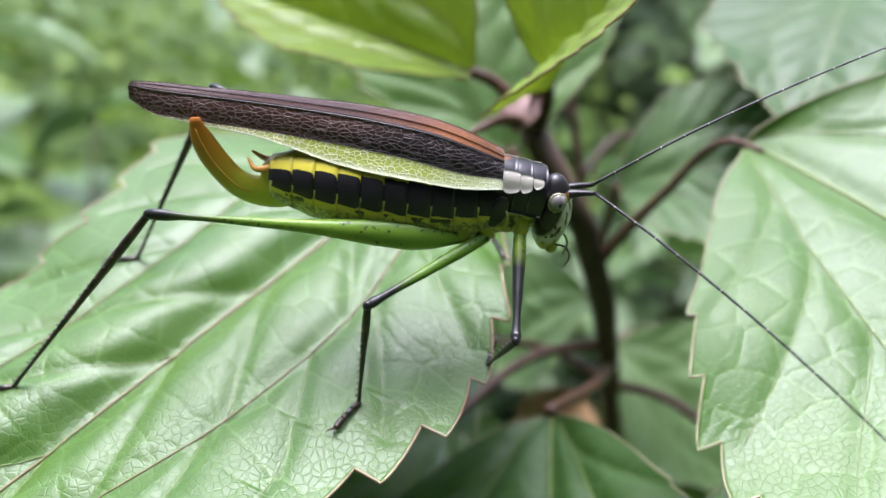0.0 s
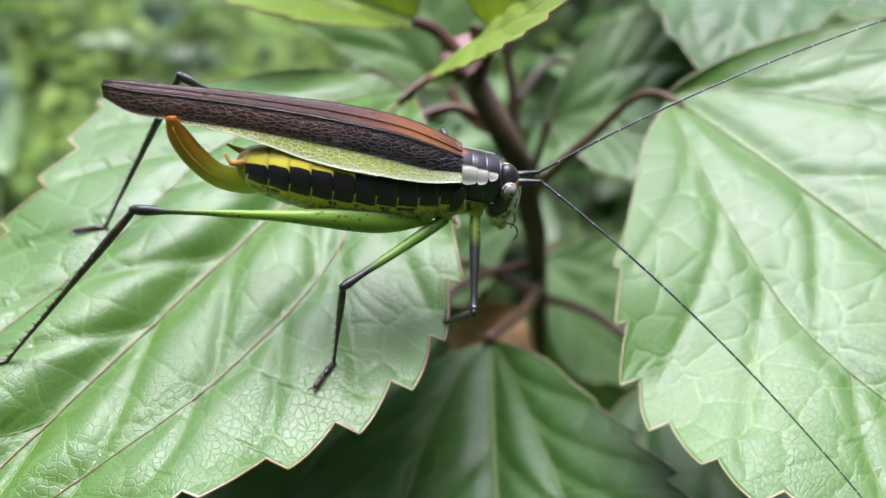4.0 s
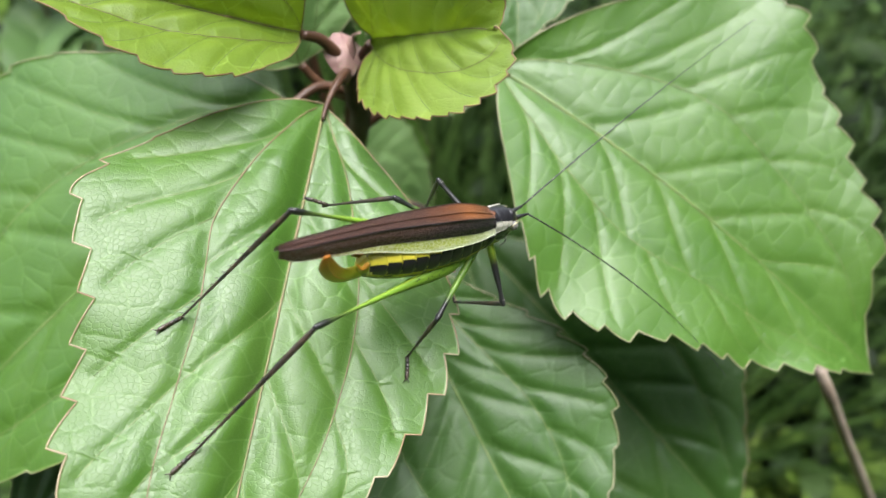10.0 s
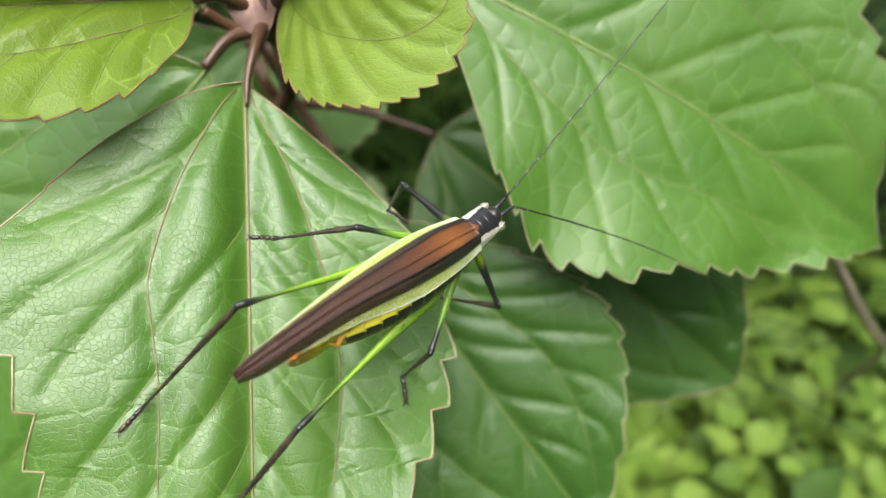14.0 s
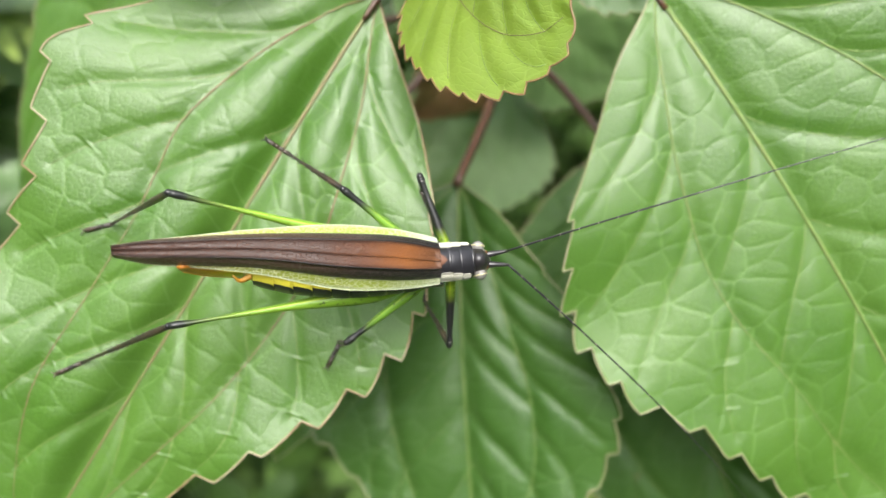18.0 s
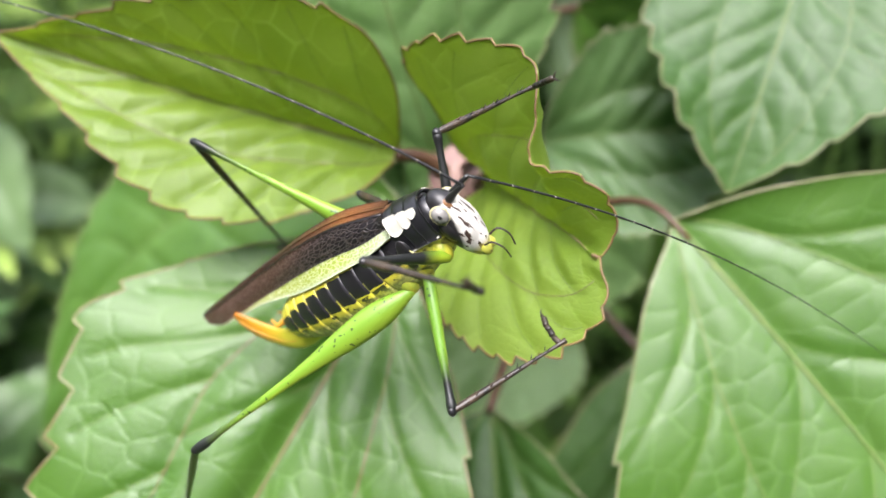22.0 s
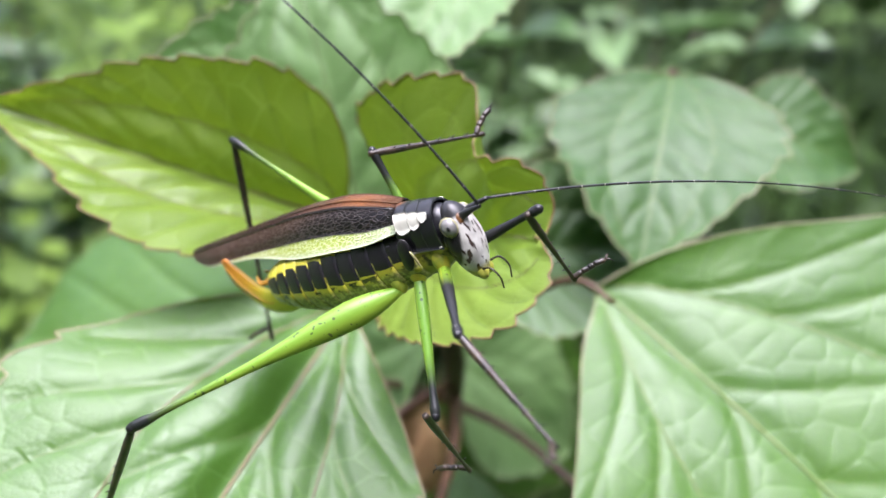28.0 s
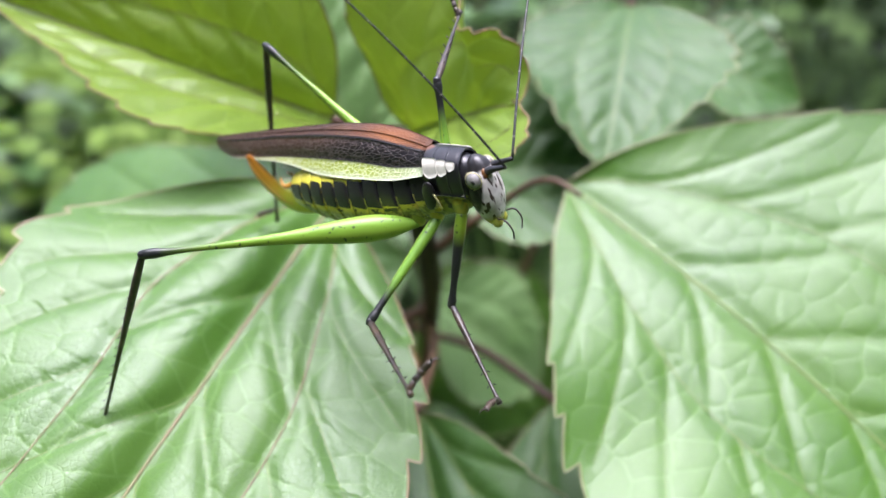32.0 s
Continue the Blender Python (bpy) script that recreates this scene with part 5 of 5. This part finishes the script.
def motions():
    BUG_ROWS = [
        (0.0, 0.00371, 0.04502, 0.48817, 12.1, 3.5, -2.6),
        (19.0, 0.00371, 0.04502, 0.48817, 12.1, 3.5, -2.6),
        (19.5, 0.00060, 0.05327, 0.48924, 0.1, -5.4, 5.1),
        (20.0, 0.00032, 0.06605, 0.49460, -4.3, 14.2, 46.2),
        (20.5, -0.00187, 0.06397, 0.49870, -24.5, -25.8, 19.4),
        (21.0, -0.00140, 0.06425, 0.49993, -22.1, -29.2, 14.2),
        (21.5, 0.00071, 0.06469, 0.50412, -28.9, -41.1, 3.5),
        (22.0, 0.00005, 0.06429, 0.50646, -28.7, -49.0, -5.3),
        (23.0, 0.00243, 0.06296, 0.50567, -20.1, -45.4, -12.6),
        (24.0, 0.00230, 0.06189, 0.50568, -15.9, -43.3, -21.5),
        (25.0, 0.00271, 0.06021, 0.50756, -7.8, -43.3, -28.6),
        (26.0, 0.00281, 0.05787, 0.50741, -2.2, -40.3, -35.3),
        (26.5, 0.00304, 0.05754, 0.50767, 2.1, -39.7, -36.3),
        (28.5, 0.00138, 0.05590, 0.50680, 0.7, -35.8, -46.2),
        (29.0, 0.00096, 0.05235, 0.50789, 2.4, -36.3, -49.8),
        (29.5, -0.00062, 0.05156, 0.50812, 6.4, -42.0, -53.8),
        (30.0, 0.00211, 0.05223, 0.50632, 1.2, -42.8, -45.8),
        (30.5, 0.00216, 0.04939, 0.50705, -4.1, -42.5, -44.0),
        (31.0, 0.00379, 0.04850, 0.50392, 6.6, -32.7, -46.0),
        (32.0, 0.00215, 0.04876, 0.50157, 10.8, -24.0, -52.0),
    ]
    HIND_RIGHT_ROWS = [
        (19.5, (-21.3, -2.7, 2.9), (-27.5, -5.8, -16.9)),
        (20.0, (-21.8, 5.1, -6.9), (-27.2, 1.7, -26.9)),
        (20.5, (-19.4, -7.3, 5.0), (-29.8, 7.2, -6.0)),
        (21.0, (-18.7, -9.4, 4.8), (-30.7, 4.3, -5.7)),
        (21.5, (-21.2, -9.4, -1.4), (-39.1, -4.5, -11.1)),
        (22.0, (-20.5, -11.2, -2.7), (-39.9, -7.7, -10.0)),
        (23.0, (-19.8, -12.7, -3.3), (-39.5, -10.0, -10.2)),
        (24.0, (-19.7, -13.0, -4.4), (-38.5, -14.2, -13.8)),
        (25.0, (-19.0, -14.0, -4.7), (-38.3, -14.6, -12.9)),
        (26.0, (-18.4, -14.8, -4.8), (-37.1, -16.8, -14.2)),
        (26.5, (-17.5, -15.7, -3.6), (-36.8, -11.2, -10.4)),
        (28.5, (-17.8, -15.5, -4.5), (-33.3, -20.3, -17.9)),
        (29.0, (-18.7, -14.4, -4.7), (-35.0, -18.9, -17.3)),
        (29.5, (-18.3, -14.8, -3.4), (-35.4, -20.3, -14.2)),
        (30.0, (-16.7, -16.4, -2.3), (-36.2, -12.8, -9.3)),
        (30.5, (-19.3, -13.6, -3.7), (-38.6, -12.6, -11.9)),
        (31.0, (-18.0, -14.8, -1.5), (-35.3, -17.8, -13.0)),
        (32.0, (-17.3, -14.7, 0.9), (-30.5, -20.6, -14.4)),
    ]
    HIND_LEFT_ROWS = [
        (19.5, (-19.6, 8.7, 3.8), (-29.5, 8.8, -14.7)),
        (20.0, (-16.0, 8.8, 8.6), (-9.6, 12.1, -11.1)),
        (20.5, (-13.3, 5.6, 11.9), (-21.5, 13.2, -5.9)),
        (21.0, (-11.9, 4.9, 13.0), (-17.5, 10.8, -6.4)),
        (21.5, (-11.5, 5.4, 13.1), (-19.4, 14.2, -4.2)),
        (22.0, (-11.5, 4.2, 13.3), (-24.0, 14.2, -0.4)),
        (23.0, (-12.3, 4.3, 12.8), (-26.1, 14.6, 1.0)),
        (24.0, (-13.0, 3.9, 12.4), (-27.2, 14.1, 0.7)),
        (25.0, (-14.4, 4.9, 11.4), (-25.1, 5.7, -6.7)),
        (26.0, (-15.2, 5.0, 10.7), (-24.6, 5.1, -8.1)),
        (26.5, (-15.9, 5.8, 9.9), (-25.4, 5.1, -8.8)),
        (28.5, (-16.4, 5.0, 9.6), (-26.2, 4.7, -9.0)),
        (29.0, (-17.1, 5.2, 8.8), (-29.2, 6.3, -8.3)),
        (29.5, (-16.2, 5.8, 9.7), (-30.2, 6.2, -6.0)),
        (30.0, (-15.7, 6.0, 10.0), (-31.1, 8.7, -4.0)),
        (30.5, (-15.6, 5.3, 10.3), (-31.8, 10.1, -2.2)),
        (31.0, (-16.0, 5.7, 9.8), (-30.2, 7.8, -5.5)),
        (32.0, (-16.7, 5.1, 9.4), (-27.4, 5.3, -8.7)),
    ]
    MIDDLE_RIGHT_ROWS = [
        (19.5, (-6.5, -6.3, -10.5), (-9.2, -8.7, -19.4)),
        (20.0, (-4.7, -7.6, -10.9), (-5.5, -12.3, -19.2)),
        (20.5, (-7.0, -7.1, -8.8), (-6.3, -5.6, -18.3)),
        (21.0, (-6.7, -6.8, -9.7), (-7.5, -5.6, -19.2)),
        (21.5, (-2.6, -8.3, -11.2), (4.6, -3.1, -14.8)),
        (22.0, (-2.2, -7.8, -11.9), (3.8, -1.1, -15.2)),
        (23.0, (-2.7, -7.7, -11.8), (1.2, 0.3, -15.4)),
        (24.0, (-3.0, -9.9, -8.4), (-2.1, -5.8, -17.0)),
        (25.0, (-2.2, -7.8, -11.9), (-0.5, -7.0, -21.3)),
        (26.0, (-2.5, -9.6, -9.4), (-7.5, -9.8, -17.6)),
        (26.5, (1.2, -5.5, -13.6), (8.0, -3.5, -20.1)),
        (28.5, (-1.8, -7.8, -12.0), (-6.1, -6.0, -20.4)),
        (29.0, (-5.3, -5.6, -12.1), (-10.5, -5.0, -20.1)),
        (29.5, (-9.4, -4.3, -5.7), (-12.0, -13.5, -6.8)),
        (30.0, (-9.4, -4.2, -5.7), (-13.9, -12.6, -6.8)),
        (30.5, (-7.6, -6.4, -8.7), (-4.4, -15.3, -10.0)),
        (31.0, (-6.5, -5.7, -11.0), (2.4, -9.3, -10.3)),
        (32.0, (-3.8, -9.2, -9.3), (3.7, -15.2, -9.9)),
    ]
    MIDDLE_LEFT_ROWS = [
        (19.5, (-3.8, 8.2, 0.3), (-3.2, 16.2, -5.1)),
        (20.0, (2.0, 10.5, -5.7), (0.6, 6.1, -4.1)),
        (20.5, (-4.1, 3.0, 3.4), (-5.7, 9.2, -3.7)),
        (21.0, (-6.5, 7.8, -1.9), (-5.4, 7.1, -2.8)),
        (22.0, (-5.4, 6.3, 1.2), (-3.0, 4.3, 0.1)),
        (23.0, (-3.8, 8.0, 0.7), (0.6, 5.3, -1.1)),
        (24.0, (-3.8, 6.3, 2.1), (3.5, 5.3, -2.2)),
        (25.0, (-3.9, 4.5, 3.0), (4.9, 5.1, -2.4)),
        (26.0, (-2.6, 3.9, 3.6), (3.8, 7.4, 0.0)),
        (26.5, (-3.7, 3.6, 3.4), (4.2, 5.9, -1.1)),
        (28.5, (-1.1, 1.9, 4.3), (1.3, 10.9, 2.0)),
        (29.0, (-1.9, 4.3, 3.7), (-1.8, 13.8, 2.3)),
        (29.5, (-1.8, 6.2, 2.8), (-2.3, 15.7, 1.5)),
        (30.0, (-0.3, 6.2, 2.9), (-1.2, 15.7, 3.0)),
        (30.5, (-0.1, 5.6, 3.3), (-1.7, 14.8, 5.2)),
        (31.0, (0.7, 4.2, 3.8), (-0.7, 13.6, 5.4)),
        (32.0, (0.0, 4.4, 3.8), (-1.8, 13.5, 6.4)),
    ]
    FRONT_RIGHT_ROWS = [
        (19.5, (2.9, -6.7, -10.0), (3.0, -1.0, -16.7)),
        (20.0, (8.0, -5.4, -6.2), (14.0, -11.0, -9.3)),
        (20.5, (4.0, -8.0, -2.4), (9.4, -14.4, 0.2)),
        (21.0, (4.1, -8.4, -4.7), (9.8, -13.4, -0.4)),
        (21.5, (2.3, -7.4, -9.2), (8.4, -12.5, -5.4)),
        (22.0, (1.7, -6.9, -0.0), (8.7, -9.9, -4.5)),
        (23.0, (4.5, -8.1, -6.3), (11.5, -11.7, -10.3)),
        (24.0, (4.3, -6.5, -9.6), (11.4, -11.5, -10.8)),
        (24.4, (4.6, -7.4, -8.1), (10.1, -8.3, -14.9)),
        (24.7, (4.3, -8.2, -3.5), (11.4, -11.1, -7.8)),
        (25.0, (6.4, -6.7, -2.5), (11.8, -12.8, 0.9)),
        (25.4, (7.6, -5.9, -6.5), (13.5, -6.7, -13.0)),
        (25.8, (5.3, -5.7, -9.9), (12.3, -10.3, -12.7)),
        (26.05, (4.9, -7.5, -2.6), (11.7, -12.8, -4.0)),
        (26.5, (7.3, -5.7, -7.5), (14.4, -7.9, -12.3)),
        (28.5, (5.0, -7.8, -6.7), (9.6, -11.4, -13.3)),
        (29.0, (8.0, -5.2, -6.8), (14.5, -6.2, -12.6)),
        (29.5, (2.4, -6.3, 0.6), (9.0, -11.4, 3.2)),
        (30.0, (3.6, -7.3, -0.9), (7.7, -15.1, -0.3)),
        (30.5, (2.1, -4.3, -11.8), (6.9, -11.6, -10.9)),
        (31.0, (1.5, -4.1, -11.9), (7.7, -9.9, -14.1)),
        (32.0, (-0.1, -4.0, -11.6), (5.1, -9.1, -16.5)),
    ]
    FRONT_LEFT_ROWS = [
        (19.5, (1.3, 8.3, -2.5), (1.4, 8.3, -11.3)),
        (20.0, (7.4, 3.4, -0.2), (13.1, 6.1, -6.3)),
        (20.5, (6.2, 3.6, 0.9), (11.3, 6.3, -5.8)),
        (21.0, (5.9, 5.6, -0.2), (11.5, 12.1, -2.2)),
        (21.5, (5.7, 4.5, 0.7), (13.4, 8.2, -1.6)),
        (22.0, (5.2, 4.0, 1.3), (10.2, 10.5, -1.9)),
        (23.0, (4.5, 3.3, 1.9), (10.1, 9.7, -0.4)),
        (24.0, (4.4, 2.8, 2.1), (9.5, 9.9, 1.4)),
        (25.0, (4.2, 3.3, 2.0), (6.6, 11.6, 0.7)),
        (26.0, (4.5, 3.2, 1.9), (5.5, 11.9, 1.8)),
        (26.5, (4.4, 3.4, 1.9), (4.8, 12.2, 0.9)),
        (28.5, (9.4, 0.3, -5.4), (7.9, 2.9, -13.7)),
        (29.0, (9.1, 3.0, -6.4), (11.7, 7.7, -13.3)),
        (29.5, (8.8, 0.7, -8.0), (7.2, 4.0, -16.0)),
        (30.0, (7.8, 2.4, -9.5), (6.7, 4.0, -18.0)),
        (30.5, (7.9, -3.5, -4.9), (3.7, 0.5, -11.5)),
        (30.9, (-4.6, 4.0, -3.6), (-12.4, 5.4, -3.2)),
        (32.0, (-4.6, 4.0, -3.6), (-12.4, 5.4, -3.2)),
    ]
    FEELER_RIGHT_ROWS = [
        (19.5, (6.7, 2.8, 4.2)),
        (20.0, (7.9, -0.9, 5.0)),
        (20.5, (18.7, 7.1, 9.5)),
        (21.0, (10.5, 2.6, 6.2)),
        (21.5, (8.6, 1.5, 8.5)),
        (22.0, (-0.3, -3.0, 18.7)),
        (23.0, (-0.0, -3.0, 19.5)),
        (24.0, (2.2, -3.3, 14.9)),
        (25.0, (3.7, -2.1, 14.5)),
        (26.0, (4.1, -2.5, 13.2)),
        (26.5, (4.4, -1.3, 13.2)),
        (28.5, (2.0, -2.7, 15.5)),
        (29.0, (2.5, -2.7, 14.2)),
        (29.5, (5.3, -2.2, 10.8)),
        (30.0, (5.3, -1.6, 13.8)),
        (30.5, (5.8, -2.2, 13.3)),
        (31.0, (3.4, 0.3, 15.0)),
        (32.0, (-0.1, -1.9, 12.3)),
    ]
    FEELER_LEFT_ROWS = [
        (19.5, (29.1, -2.6, -6.8)),
        (20.0, (19.6, -10.5, -3.0)),
        (20.5, (19.9, 13.9, 3.9)),
        (21.0, (14.5, 11.1, 1.7)),
        (21.5, (25.7, 11.8, -9.1)),
        (22.0, (8.8, 3.6, -8.2)),
        (23.0, (13.9, 4.5, -17.7)),
        (24.0, (10.3, 2.2, -19.1)),
        (25.0, (13.9, 7.1, -12.2)),
        (26.0, (15.7, 8.6, -10.4)),
        (26.5, (17.7, 9.6, -9.8)),
        (28.5, (17.1, 10.5, -7.4)),
        (29.0, (19.5, 13.7, -4.8)),
        (29.5, (12.5, 10.7, 2.6)),
        (30.0, (12.5, 10.6, 6.1)),
        (30.5, (12.3, 9.7, 7.2)),
        (31.0, (12.7, 13.5, 7.6)),
        (32.0, (6.2, 10.5, 6.7)),
    ]
    walk(bug, [(t, pose(*p)) for t, *p in BUG_ROWS])
    later = {
        ("front", "right"): FRONT_RIGHT_ROWS,
        ("front", "left"): FRONT_LEFT_ROWS,
        ("middle", "right"): MIDDLE_RIGHT_ROWS,
        ("middle", "left"): MIDDLE_LEFT_ROWS,
        ("hind", "right"): HIND_RIGHT_ROWS,
        ("hind", "left"): HIND_LEFT_ROWS,
    }
    for (which, side), (femur, tibia) in limbs.items():
        s = -1 if side == "right" else 1
        h = HIPS[which]
        hip = (h[0], h[1] * s, h[2])
        a, b = LENGTHS[which]
        rows = [(0.0, *REST[which, side]), (19.0, *REST[which, side])] + later[which, side]
        first, second, last = [], [], None
        for t, knee, foot in rows:
            one = limb(hip, knee)
            tip = one @ Vector((a * MM, 0, 0)) / MM
            two = limb(tip, Vector(foot) + (tip - Vector(knee)))
            first.append((t, one))
            second.append((t, two))
        walk(femur, calm(first))
        walk(tibia, calm(second))
    for ob, base, rows in ((feelers[0], (6.6, -0.62, -1.6), FEELER_RIGHT_ROWS), (feelers[1], (6.6, 0.62, -1.6), FEELER_LEFT_ROWS)):
        start = (20.0, -13.0, -6.5) if ob is feelers[0] else (24.0, 4.0, 8.5)
        walk(ob, calm([(t, limb(base, to)) for t, to in [(0.0, start), (19.0, start)] + rows]))


motions()
